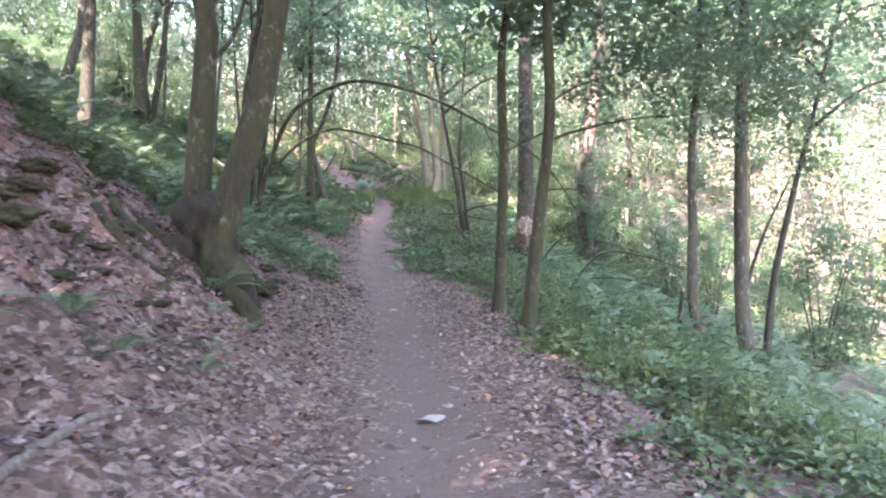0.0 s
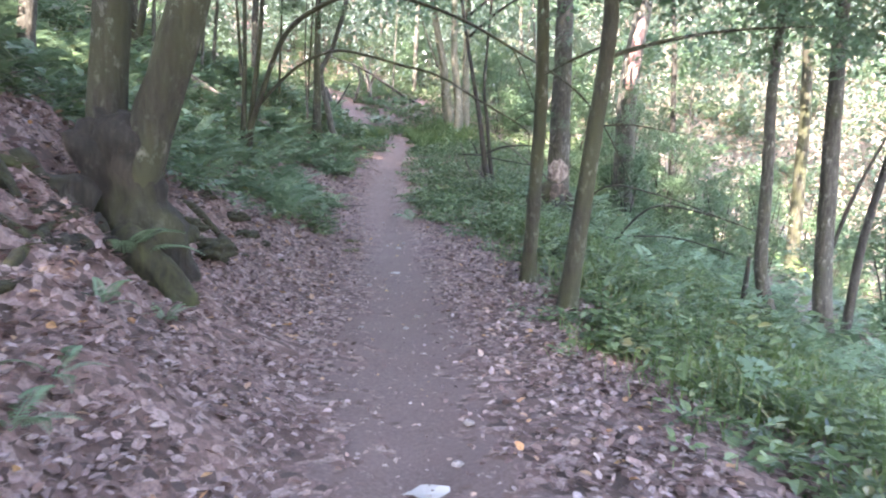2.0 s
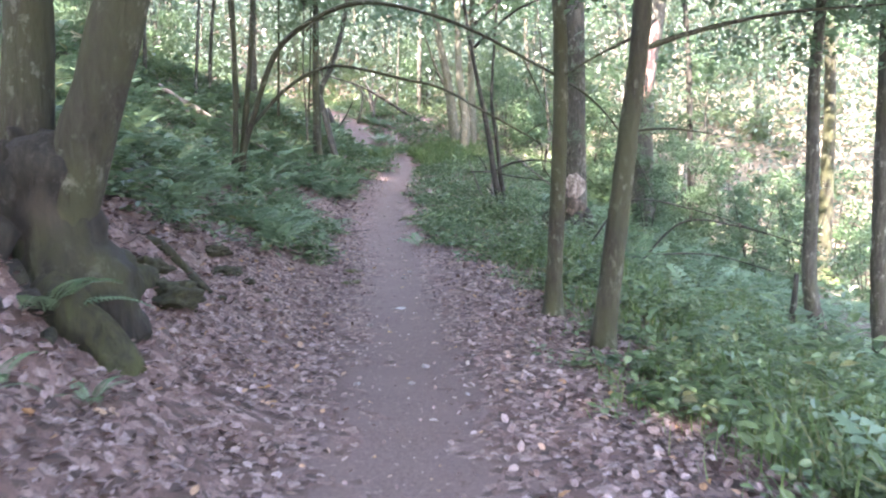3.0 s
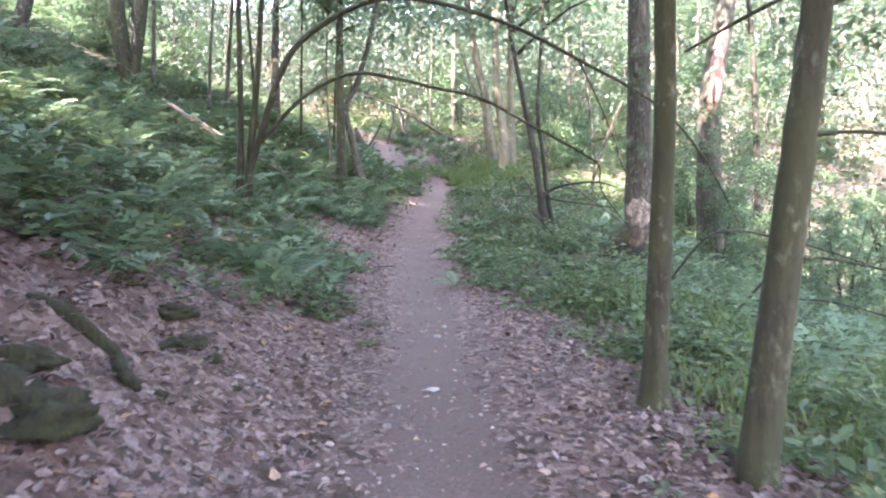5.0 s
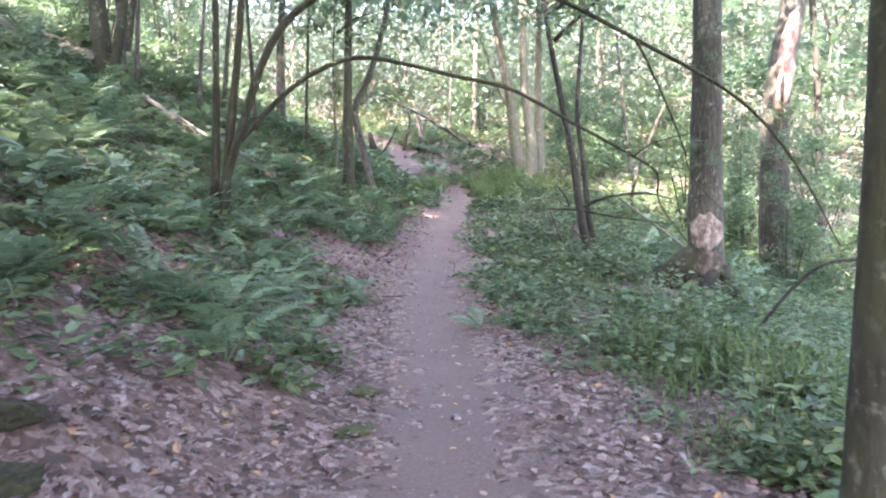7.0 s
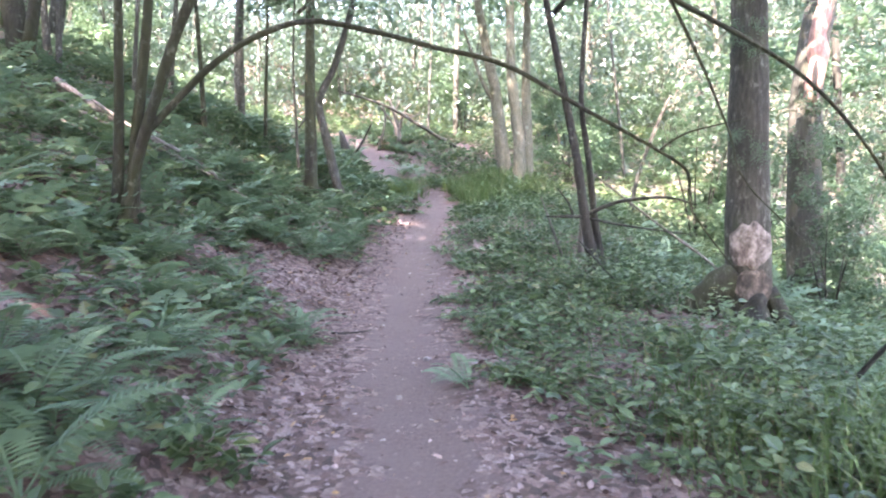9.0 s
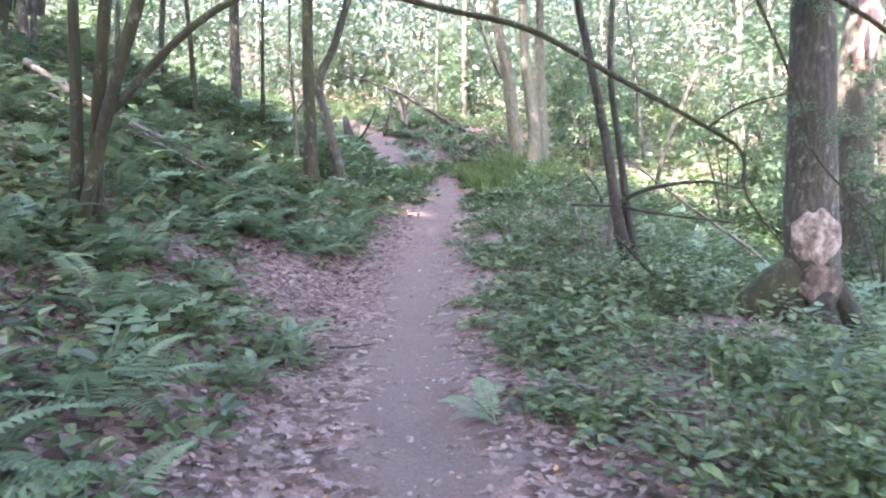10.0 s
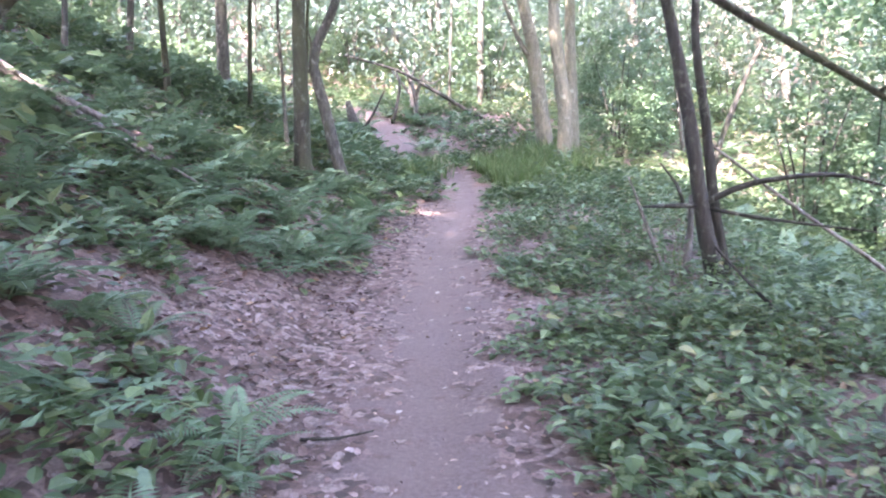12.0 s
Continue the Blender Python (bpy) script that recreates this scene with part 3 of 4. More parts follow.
while len(spots) < 94:
    x, y = r.uniform(-34, 42), r.uniform(-20, 62)
    px = float(path_x(y))
    gap = abs(x - px)
    if gap < (4.0 if y < 12 else 3.2) or (y < 27 and -9 < x < 4.2 and y > -1) or (y < 13 and 0 < x < 5.8 and y > -1):
        continue
    if -19 < x < -8 and 8 < y < 34 and r.random() < 0.6:
        continue
    if y > 26 and -9 < x < 2 and gap < 4:
        continue
    if -9 < x < -6 and 26 < y < 32:
        continue
    if min(math.hypot(x - a, y - b) for a, b in placed + spots) < 2.3:
        continue
    spots.append((x, y))
for k, (x, y) in enumerate(spots):
    src = kinds[k % 4]
    m = pose(x, y, gz(x, y), r.uniform(-4, 4), r.uniform(-4, 4), r.uniform(0, 360)) @ Matrix.Scale(r.uniform(0.8, 1.3), 4)
    if k < 4:
        src.matrix_basis = m
    else:
        tagged(copy_thing(src, m), group="woodland trees")
for o in kinds:
    tagged(o, group="woodland trees")
# unseen trees added behind and beside the walk to keep sun off the ground
for x, y, h in ((-5, -4, 1.5), (3.5, -3, 1.4), (-1.5, -7, 1.6), (5, -8, 1.6), (-7, 2, 1.3), (-4.5, -11, 1.6), (1, -13, 1.6), (-9, -6, 1.5), (-7.5, 7.5, 1.1), (-6.4, 12.5, 1.1), (-10, 14, 1.2), (-14, 8, 1.2), (-11.5, 5, 1.3), (-7.2, 3.5, 1.2), (-4, -1.2, 1.3), (-3.2, -0.7, 1.3), (-2.5, -5.6, 1.25), (-4.9, -6.6, 1.3), (-1.0, -9.2, 1.3), (-3.1, -9.6, 1.35), (-6.6, -4.4, 1.3), (-5.6, -9.4, 1.3), (0.6, -8.0, 1.3), (-6.9, 8.7, 1.3), (-8.8, 11.0, 1.3), (-5.6, 5.9, 1.3), (-5.2, 3.0, 1.3), (-3.9, 1.2, 1.3), (-10.2, 12.8, 1.3), (-8.4, 6.0, 1.3), (-1.9, -2.9, 1.3), (-2.2, -3.6, 1.35), (-6.8, -1.5, 1.3), (1.6, -5.5, 1.4), (-1.2, -1.6, 1.25), (-3.2, -4.6, 1.4), (-5.5, -3.6, 1.35), (-4.9, -7.2, 1.5), (-1.0, -5.4, 1.45), (-6.2, -9, 1.6), (0.9, -2.6, 1.3), (-8.4, -3, 1.4), (-3.4, -9.5, 1.6), (3.2, -6.5, 1.5)):
    tagged(copy_thing(kinds[int(abs(x * 3 + y)) % 2], pose(x, y, gz(x, y), 0, 0, x * 77) @ Matrix.Scale(h, 4)), group="woodland trees")

# leafy bushes of the understorey
bush = new("bush")
tagged(bush, "leafy hazel bush with several thin stems", "bush", "understorey bushes")
for k in range(5):
    a = k * 1.3
    s = Shape()
    s.tube([(0.08 * math.cos(a), 0.08 * math.sin(a), -0.1), (0.4 * math.cos(a), 0.4 * math.sin(a), 1.6), (0.95 * math.cos(a + 0.2), 0.95 * math.sin(a + 0.2), 3.4)], [0.03, 0.022, 0.008], 5, most=4)
    part("stem", s, DARK, bush)
part("crown", BUSHES[0], CANOPY, bush).matrix_basis = pose(0, 0, 0.4)
r = random.Random(9)
bushes = [(8.4, 21.6), (6.6, 25.4), (10.6, 22.4)]
while len(bushes) < 125:
    x, y = r.uniform(-24, 32), r.uniform(9, 56)
    off_path = x - float(path_x(y))
    if (-7 < off_path < 0 and y < 37) or (0 <= off_path < (15 if y < 26 else 4.5 if y < 34 else 0.5)) or (off_path < 0 and y < 22 and off_path > -11):
        continue
    if x > 8 and y < 42 and r.random() < 0.55:
        continue
    if bushes and min(math.hypot(x - a, y - b) for a, b in bushes) < 1.7:
        continue
    bushes.append((x, y))
bushes += [(4.5, 21.4), (6.4, 19.6), (7.4, 23.5), (5.2, 26.5), (3.6, 25.6), (9.5, 17.5)]
for k, (x, y) in enumerate(bushes):
    m = pose(x, y, gz(x, y), 0, 0, r.uniform(0, 360)) @ Matrix.Scale(r.uniform(0.7, 1.35), 4)
    if k:
        copy_thing(bush, m)
    else:
        bush.matrix_basis = m

# bare poles of the wood behind
pole = tagged(new("pole_tree"), "thin pale trunk standing far back in the wood", "tree", "distant trunks")
s = Shape()
s.tube([(0, 0, -0.3), (0.1, 0, 3), (0.05, 0.1, 6), (0.3, 0, 10), (0.2, 0.1, 14)], [0.085, 0.075, 0.065, 0.05, 0.03], 6, most=3)
part("trunk", s, GREY, pole)
r = random.Random(12)
for k in range(50):
    y = r.uniform(33, 62)
    x = r.uniform(-22, 0) if k % 2 else r.uniform(-3, 34)
    if abs(x - float(path_x(y))) < 1.5:
        x += 3.5
    m = pose(x, y, gz(x, y), r.uniform(-6, 6), r.uniform(-7, 7), r.uniform(0, 360)) @ Matrix.Scale(r.uniform(0.6, 1.5), 4)
    if k:
        copy_thing(pole, m)
    else:
        pole.matrix_basis = m

# woods in the distance
n = 300000
ang, dist = rng.uniform(-0.95, 1.1, n), 33 + 45 * rng.uniform(0, 1, n) ** 1.5
fx, fy = dist * np.sin(ang), 3 + dist * np.cos(ang)
clump = np.array([noise.noise((a * 0.19, b * 0.19, 1)) + 0.5 * noise.noise((a * 0.6, b * 0.6, 4)) for a, b in zip(fx, fy)])
fz = rng.uniform(0, 1, n) ** 1.1 * (16 + 10 * clump) * np.interp(ang, (0.1, 0.45), (1, 0.6))
keep = ((np.abs(fx - path_x(fy)) > 1.6) | (fz > 2.5)) & (rng.uniform(0, 1, n) < np.interp(ang, (0.1, 0.4), (1, 0.6)))
fx, fy, fz, dist = fx[keep], fy[keep], np.maximum(fz[keep], 0.1), dist[keep]
n = len(fx)
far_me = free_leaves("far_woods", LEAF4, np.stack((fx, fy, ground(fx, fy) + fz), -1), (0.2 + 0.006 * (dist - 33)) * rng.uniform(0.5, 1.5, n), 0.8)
far_me.materials.append(HAZED_FAR)
tagged(new("far_woods", far_me), "distant sunlit woodland foliage with haze tinted in", "woodland", kind="stuff")

# ---- undergrowth ----
def smooth(a, b, v):
    u = np.clip((v - a) / (b - a), 0, 1)
    return u * u * (3 - 2 * u)


def patchy(x, y, scale, seed):
    return np.array([noise.noise((a * scale, b * scale, seed)) for a, b in zip(x, y)])


def greenness(x, y):
    """How thickly plants grow: bare on the path and the near bank, thick elsewhere."""
    d = x - path_x(y)
    d = d + 0.22 * np.sin(2.9 * y + 0.7 * x) * np.sin(1.3 * y + 2.0) + 0.12 * np.sin(6.1 * y - 2 * x)
    edge = np.interp(y, (14, 16.7, 17.3, 19, 19.7, 24, 26), (0.95, 0.8, 1.8, 1.7, 0.85, 0.7, 0.4))
    upper = np.interp(-x, (2.0, 2.4, 3.0, 3.5, 3.9, 4.15, 4.6), (12.3, 11.8, 11.1, 10.3, 9.6, 6.0, 2.0))
    left = smooth(edge, edge + 0.4, -d) * smooth(-0.5, 0.6, y - upper + 0.5 * np.sin(2.3 * x + 0.8 * y) * np.sin(1.1 * x - 1.9 * y))
    start = np.interp(y, (6, 8.6, 10, 11.7, 13.4, 14.1, 15, 24, 27), (1.2, 1.0, 1.2, 1.4, 1.2, 0.95, 0.5, 0.45, 0.3))
    right = smooth(start, start + np.interp(y, (9, 12, 24), (1.05, 0.7, 0.3)), d)
    clear = smooth(0.35, 1.1, np.hypot(x - 2.0, y - 17.9))
    clear = clear * smooth(0.2, 0.7, np.hypot(x - 0.8, y - 10.3)) * smooth(0.2, 0.7, np.hypot(x - 1.05, y - 9.1))
    return np.where(d < 0, left, right) * clear


def sown(n, x0, x1, y0, y1, seed, patch=0.45, power=1.0):
    q = np.random.default_rng(seed)
    x, y = q.uniform(x0, x1, n), q.uniform(y0, y1, n)
    keep = q.uniform(0, 1, n) < greenness(x, y) ** power * np.clip(0.75 + patch * 2 * patchy(x, y, 0.9, seed), 0.04, 1)
    return x[keep], y[keep]


def plants(name, x, y, leaves, height, leaf, material, label, seed):
    """Low broad-leaved plants: each a whorl of leaves on a short stem."""
    q = np.random.default_rng(seed)
    n = len(x)
    h = height * q.uniform(0.3, 1.2, n) * np.clip(0.3 + 0.6 * (np.abs(x - path_x(y)) - np.where((y < 14) & (x > 0), 1.3, 0.5)), 0.3, 1)
    h = h * np.clip(0.75 + 1.5 * patchy(x, y, 1.1, seed + 3), 0.3, 1.7)
    turn = q.uniform(0, 6.283, n)
    yaw = (turn[:, None] + np.arange(leaves)[None] * 2.4 + q.normal(0, 0.3, (n, leaves)))
    up = h[:, None] * (0.35 + 0.65 * (np.arange(leaves)[None] + 1) / leaves) + q.normal(0, 0.015, (n, leaves))
    reach = 0.25 * leaf + 0.05 * q.uniform(0, 1, (n, leaves))
    px_, py_ = x[:, None] - np.sin(yaw) * reach, y[:, None] + np.cos(yaw) * reach
    pos = np.stack((px_, py_, ground(x, y)[:, None] + up), -1).reshape(-1, 3)
    m = len(pos)
    me = scattered(name, LEAF6 if leaf < 0.2 else LEAF4, pos, yaw.ravel(), q.normal(0.12, 0.3, m), q.normal(0, 0.3, m), leaf * q.uniform(0.55, 1.3, m))
    me.materials.append(material)
    return tagged(new(name, me), label, "plants", kind="stuff")


x, y = sown(23000, -2.2, 6.5, 1, 28, 51, 0.8)
plants("verge_plants", x, y, 8, 0.3, 0.074, UNDER, "broad-leaved plants and brambles on the lower verge", 61)
x, y = sown(9000, -10, -1.5, 7, 27, 52, 0.6)
plants("bank_plants", x, y, 8, 0.22, 0.12, UNDER, "broad-leaved plants on the bank", 62)
x, y = sown(4200, -1.5, 4.5, 3, 22, 59, 1.1)
plants("bramble_plants", x, y, 7, 0.34, 0.115, UNDER, "leafy brambles among the verge plants", 69)
x, y = sown(1500, -2.2, 8, 2, 26, 57, 0.9)
plants("tall_verge_plants", x, y, 11, 0.5, 0.1, PALER, "taller pale-leaved plants on the lower verge", 67)
x, y = sown(5000, -30, -4, 3, 60, 53)
plants("upper_bank_plants", x, y, 7, 0.5, 0.24, UNDER, "thick green plants up the wooded bank", 63)
x, y = sown(6500, 4, 36, 4, 62, 54, 1.3)
plants("lower_slope_plants", x, y, 6, 0.5, 0.3, UNDER, "thick green plants on the lower slope", 64)
x, y = sown(9000, -10, 7, 24.5, 47, 55, 0.2)
plants("bend_plants", x, y, 8, 0.4, 0.16, UNDER, "green plants at the bend of the path", 65)

# grass on the verge and at the bend
x, y = sown(20000, 0.3, 5, 5, 15, 56, 0.9)
x4, y4 = sown(3500, -1.5, 4, 13, 24, 58, 0.9)
x2, y2 = rng.normal(-1.2, 0.6, 7000), rng.normal(28.2, 0.7, 7000)
ok = x2 - path_x(y2) > 0.6
x3, y3 = rng.normal(-3.35, 0.26, 1300), rng.normal(28.4, 0.45, 1300)
x, y = np.concatenate((x, x2[ok], x3, x4)), np.concatenate((y, y2[ok], y3, y4))
n = len(x)
grass_me = scattered("grass", BLADE, on_ground(x, y), rng.uniform(0, 6.283, n), rng.normal(1.05, 0.3, n), rng.normal(0, 0.2, n), rng.uniform(0.18, 0.5, n) * np.clip(0.35 + 0.55 * (np.abs(x - path_x(y)) - 1.2), 0.35, 1) + np.where(y > 25, 0.3, 0))
grass_me.materials.append(GRASS)
tagged(new("grass", grass_me), "long thin grass blades on the verge", "grass", kind="stuff")


# ---- ferns ----
def frond_template(pairs, wide):
    v, f = [], []

    def spine(s):
        return np.array((0, s * (1 - 0.12 * s), 0.55 * s - 0.62 * s * s))

    for k in range(pairs):
        s = 0.14 + 0.86 * k / pairs
        a, b = spine(s), spine(min(1, s + 0.55 / pairs))
        ln = wide * min(1, 0.45 + 2.4 * (s - 0.14)) * (1 - s) ** 0.75 + 0.015
        for side in (-1, 1):
            tip = a + np.array((side * ln, 0.3 * ln, -0.12 * ln))
            mid = a * 0.55 + tip * 0.45
            i = len(v)
            v += [a, mid + (0, -0.22 / pairs, 0.01), tip, mid + (0, 0.5 / pairs, 0.01)]
            f.append((i, i + 1, i + 2, i + 3) if side > 0 else (i, i + 3, i + 2, i + 1))
    for k in range(6):
        a, b = spine(k / 6), spine((k + 1) / 6)
        i = len(v)
        w = 0.011 * (1 - k / 7)
        v += [a - (w, 0, -0.004), a + (w, 0, 0.004), b + (w * 0.85, 0, 0.004), b - (w * 0.85, 0, -0.004)]
        f.append((i, i + 1, i + 2, i + 3))
    return np.array(v), np.array(f)


FROND = frond_template(19, 0.24)
frond_meshes = []
for k in range(3):
    me = scattered("frond", FROND, np.zeros((1, 3)), np.zeros(1), np.array([0.25 + 0.12 * k]), np.array([0.1 * (k - 1)]), np.array([1.0]))
    me.materials.append(FERN)
    frond_meshes.append(me)


def fern(x, y, size, seed, fronds=7, turn=None, spread=360.0):
    q = random.Random(seed)
    ob = tagged(new("fern"), "green fern with arching fronds among the leaf litter", "fern", "ferns on the bank")
    ob.location = (x, y, gz(x, y) - 0.01)
    start = q.uniform(0, 360) if turn is None else turn
    for k in range(fronds):
        f = part("frond", frond_meshes[k % 3], FERN, ob)
        f.matrix_basis = pose(0, 0, 0, q.uniform(-14, 16), q.uniform(-10, 10), start + spread * k / fronds + q.uniform(-14, 14)) @ Matrix.Scale(size * q.uniform(0.75, 1.15), 4)
    return ob


fx, fy = sown(900, -8.5, -1.9, 7.5, 24, 71, 0.3)
for k in range(min(210, len(fx))):
    fern(float(fx[k]), float(fy[k]), 0.5 + 0.35 * ((k * 37) % 10) / 10, 100 + k, 6 + k % 3)
for k, (x, y, size, count, turn, spread) in enumerate(((-2.3, 6.98, 0.66, 4, 215, 120), (-2.5, 12.4, 0.75, 8, 0, 360), (-0.9, 15.2, 0.55, 4, 20, 160), (-0.95, 17.0, 0.45, 4, 200, 120), (-3.1, 13.0, 0.85, 7, 10, 360),
        (-2.9, 14.2, 0.9, 7, 40, 360), (-3.4, 15.4, 0.8, 8, 70, 360), (-2.3, 4.3, 0.5, 7, 0, 360), (-1.95, 4.15, 0.42, 7, 20, 360), (-1.65, 4.75, 0.36, 6, 50, 360), (-2.0, 6.1, 0.3, 6, 100, 360), (-1.8, 6.5, 0.28, 5, 0, 360), (-2.45, 3.4, 0.45, 6, 40, 360), (-1.75, 5.2, 0.3, 5, 10, 360), (2.6, 12.4, 0.7, 6, 0, 360), (3.1, 14.0, 0.8, 7, 60, 360), (2.2, 11.4, 0.7, 6, 0, 360), (3.6, 12.6, 0.8, 7, 30, 360))):
    fern(x, y, size, 300 + k, count, turn, spread)
fx, fy = sown(1250, -22, -3, 6, 44, 72, 0.3)
fx2, fy2 = sown(800, 2, 16, 6, 40, 73, 0.5)
fx, fy = np.concatenate((fx, fx2)), np.concatenate((fy, fy2))
n = len(fx)
yaw = (rng.uniform(0, 6.283, n)[:, None] + np.arange(5)[None] * 1.2566).ravel()
fern_me = scattered("ferns", frond_template(8, 0.27), np.repeat(on_ground(fx, fy), 5, axis=0), yaw, rng.normal(0.35, 0.2, 5 * n), rng.normal(0, 0.15, 5 * n), rng.uniform(0.55, 1.0, 5 * n))
fern_me.materials.append(FERN)
tagged(new("ferns", fern_me), "mass of green ferns covering the wooded slope", "ferns", kind="stuff")

# ---- fallen leaves ----
n = 125000
x, y = rng.uniform(-6, 3.2, n), 0.3 + 25.7 * rng.uniform(0, 1, n) ** 1.25
d = x - path_x(y)
chance = np.where(np.abs(d) < 0.25, 0.16, np.clip((np.abs(d) - 0.08) * 0.95, 0.16, 1)) * (1 - 0.55 * greenness(x, y)) * np.interp(y, (9, 14, 26), (1, 0.85, 0.5))
keep = rng.uniform(0, 1, n) < chance
x, y = x[keep], y[keep]
n = len(x)
litter_me = scattered("fallen_leaves", CURLED, on_ground(x, y, 0.012), rng.uniform(0, 6.283, n), rng.normal(0, 0.3, n), rng.normal(0, 0.35, n), rng.uniform(0.035, 0.08, n) * np.clip(0.4 + np.abs(x - path_x(y)) * 0.9, 0.4, 1))
litter_me.materials.append(LITTER)
tagged(new("fallen_leaves", litter_me), "dry curled brown and pinkish fallen leaves", "fallen leaves", kind="stuff")

# ---- roots, stones, fallen wood and small things ----
def clod(name, x, y, size, flat, material, label, category, seed, sink=0.3):
    """A lumpy stone, clod or cushion half sunk in the ground."""
    bm = bmesh.new()
    bmesh.ops.create_icosphere(bm, subdivisions=3 if size < 0.05 else 4, radius=1)
    for v in bm.verts:
        k = 1 + 0.5 * noise.noise(v.co * 1.3 + Vector((seed, 0, 0))) + 0.25 * noise.noise(v.co * 3.1 + Vector((0, seed, 0)))
        k += 0.16 * noise.noise(v.co * 7 + Vector((seed, 0, seed))) + 0.3 * abs(noise.noise(v.co * 2.4 + Vector((seed, seed, 0))))
        v.co = Vector((v.co.x * size * k * 1.25, v.co.y * size * k, v.co.z * size * k * flat))
    me = bpy.data.meshes.new(name)
    bm.to_mesh(me)
    bm.free()
    me.polygons.foreach_set("use_smooth", [True] * len(me.polygons))
    me.materials.append(material)
    ob = new(name, me)
    ob.matrix_basis = pose(x, y, gz(x, y) + size * flat * (0.6 - sink), 0, 0, seed * 67)
    return tagged(ob, label, category)


def wood(name, pts, radii, material, label, category, forks=(), sides=8):
    """A fallen branch: one main piece and its forks."""
    root = tagged(new(name), label, category)
    first = Vector(pts[0])
    root.location = first
    s = Shape()
    s.tube([Vector(p) - first for p in pts], radii, sides, 0.1)
    part("branch", s, material, root)
    for fp, fr in forks:
        s = Shape()
        s.tube([Vector(p) - first for p in fp], fr, 6, 0.1)
        part("side_branch", s, material, root)
    return root


def lying(pts, lift=0.03):
    return [(x, y, gz(x, y) + lift) for x, y in pts]


MOSS_BED = bark_material("moss_cushion", (0.009, 0.009, 0.0045), (0.0225, 0.0248, 0.0075), (0.045, 0.0488, 0.0135), (0.0263, 0.0195, 0.015), 0.02)

ROOT = bark_material("mossy_root", (0.007, 0.007, 0.004), (0.022, 0.024, 0.008), (0.045, 0.05, 0.016), (0.05, 0.06, 0.014), 0.1)

# the swollen foot and roots of the twin-stemmed tree
foot = twin.matrix_basis.translation
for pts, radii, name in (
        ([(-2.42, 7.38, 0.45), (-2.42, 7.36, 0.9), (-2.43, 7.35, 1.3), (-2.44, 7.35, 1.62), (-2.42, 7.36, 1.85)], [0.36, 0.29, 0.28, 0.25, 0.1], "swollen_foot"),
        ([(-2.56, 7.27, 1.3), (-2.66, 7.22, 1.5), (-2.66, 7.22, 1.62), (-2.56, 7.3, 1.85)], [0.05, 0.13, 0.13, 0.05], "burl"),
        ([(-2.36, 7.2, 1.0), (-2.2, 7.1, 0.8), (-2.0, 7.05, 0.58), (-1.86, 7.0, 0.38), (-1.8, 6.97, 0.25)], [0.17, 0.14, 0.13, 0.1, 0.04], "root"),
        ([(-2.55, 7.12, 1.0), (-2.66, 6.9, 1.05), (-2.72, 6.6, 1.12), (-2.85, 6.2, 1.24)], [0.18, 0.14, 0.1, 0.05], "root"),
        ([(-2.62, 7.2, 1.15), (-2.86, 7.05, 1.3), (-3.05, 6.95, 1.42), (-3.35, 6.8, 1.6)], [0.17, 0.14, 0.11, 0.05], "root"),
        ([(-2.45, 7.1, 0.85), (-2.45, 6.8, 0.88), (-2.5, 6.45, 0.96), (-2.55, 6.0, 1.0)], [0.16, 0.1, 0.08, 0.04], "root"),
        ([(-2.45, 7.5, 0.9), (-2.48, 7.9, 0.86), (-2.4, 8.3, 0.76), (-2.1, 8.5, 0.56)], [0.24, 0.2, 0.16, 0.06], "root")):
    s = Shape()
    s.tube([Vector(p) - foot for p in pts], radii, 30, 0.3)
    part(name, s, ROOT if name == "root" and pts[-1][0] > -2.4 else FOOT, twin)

for line, rad in ((((-2.6, 6.95), (-2.55, 6.5), (-2.42, 6.1), (-2.3, 5.6)), 0.05), (((-2.95, 6.85), (-3.05, 6.3), (-2.95, 5.7), (-2.85, 5.2)), 0.055), (((-2.25, 6.95), (-2.1, 6.6), (-2.08, 6.2), (-1.95, 5.9)), 0.04), (((-3.2, 7.1), (-3.35, 6.5), (-3.3, 5.9)), 0.05), (((-3.12, 6.2), (-2.89, 6.12), (-2.62, 6.18), (-2.42, 6.26)), 0.085), (((-3.25, 6.82), (-3.05, 6.72), (-2.8, 6.58), (-2.62, 6.5)), 0.08)):
    s = Shape()
    s.tube([Vector((x, y, gz(x, y) - 0.025)) - foot for x, y in line], [rad * (1 - 0.2 * i) for i in range(len(line))], 10, 0.5)
    part("root", s, ROOT, twin)
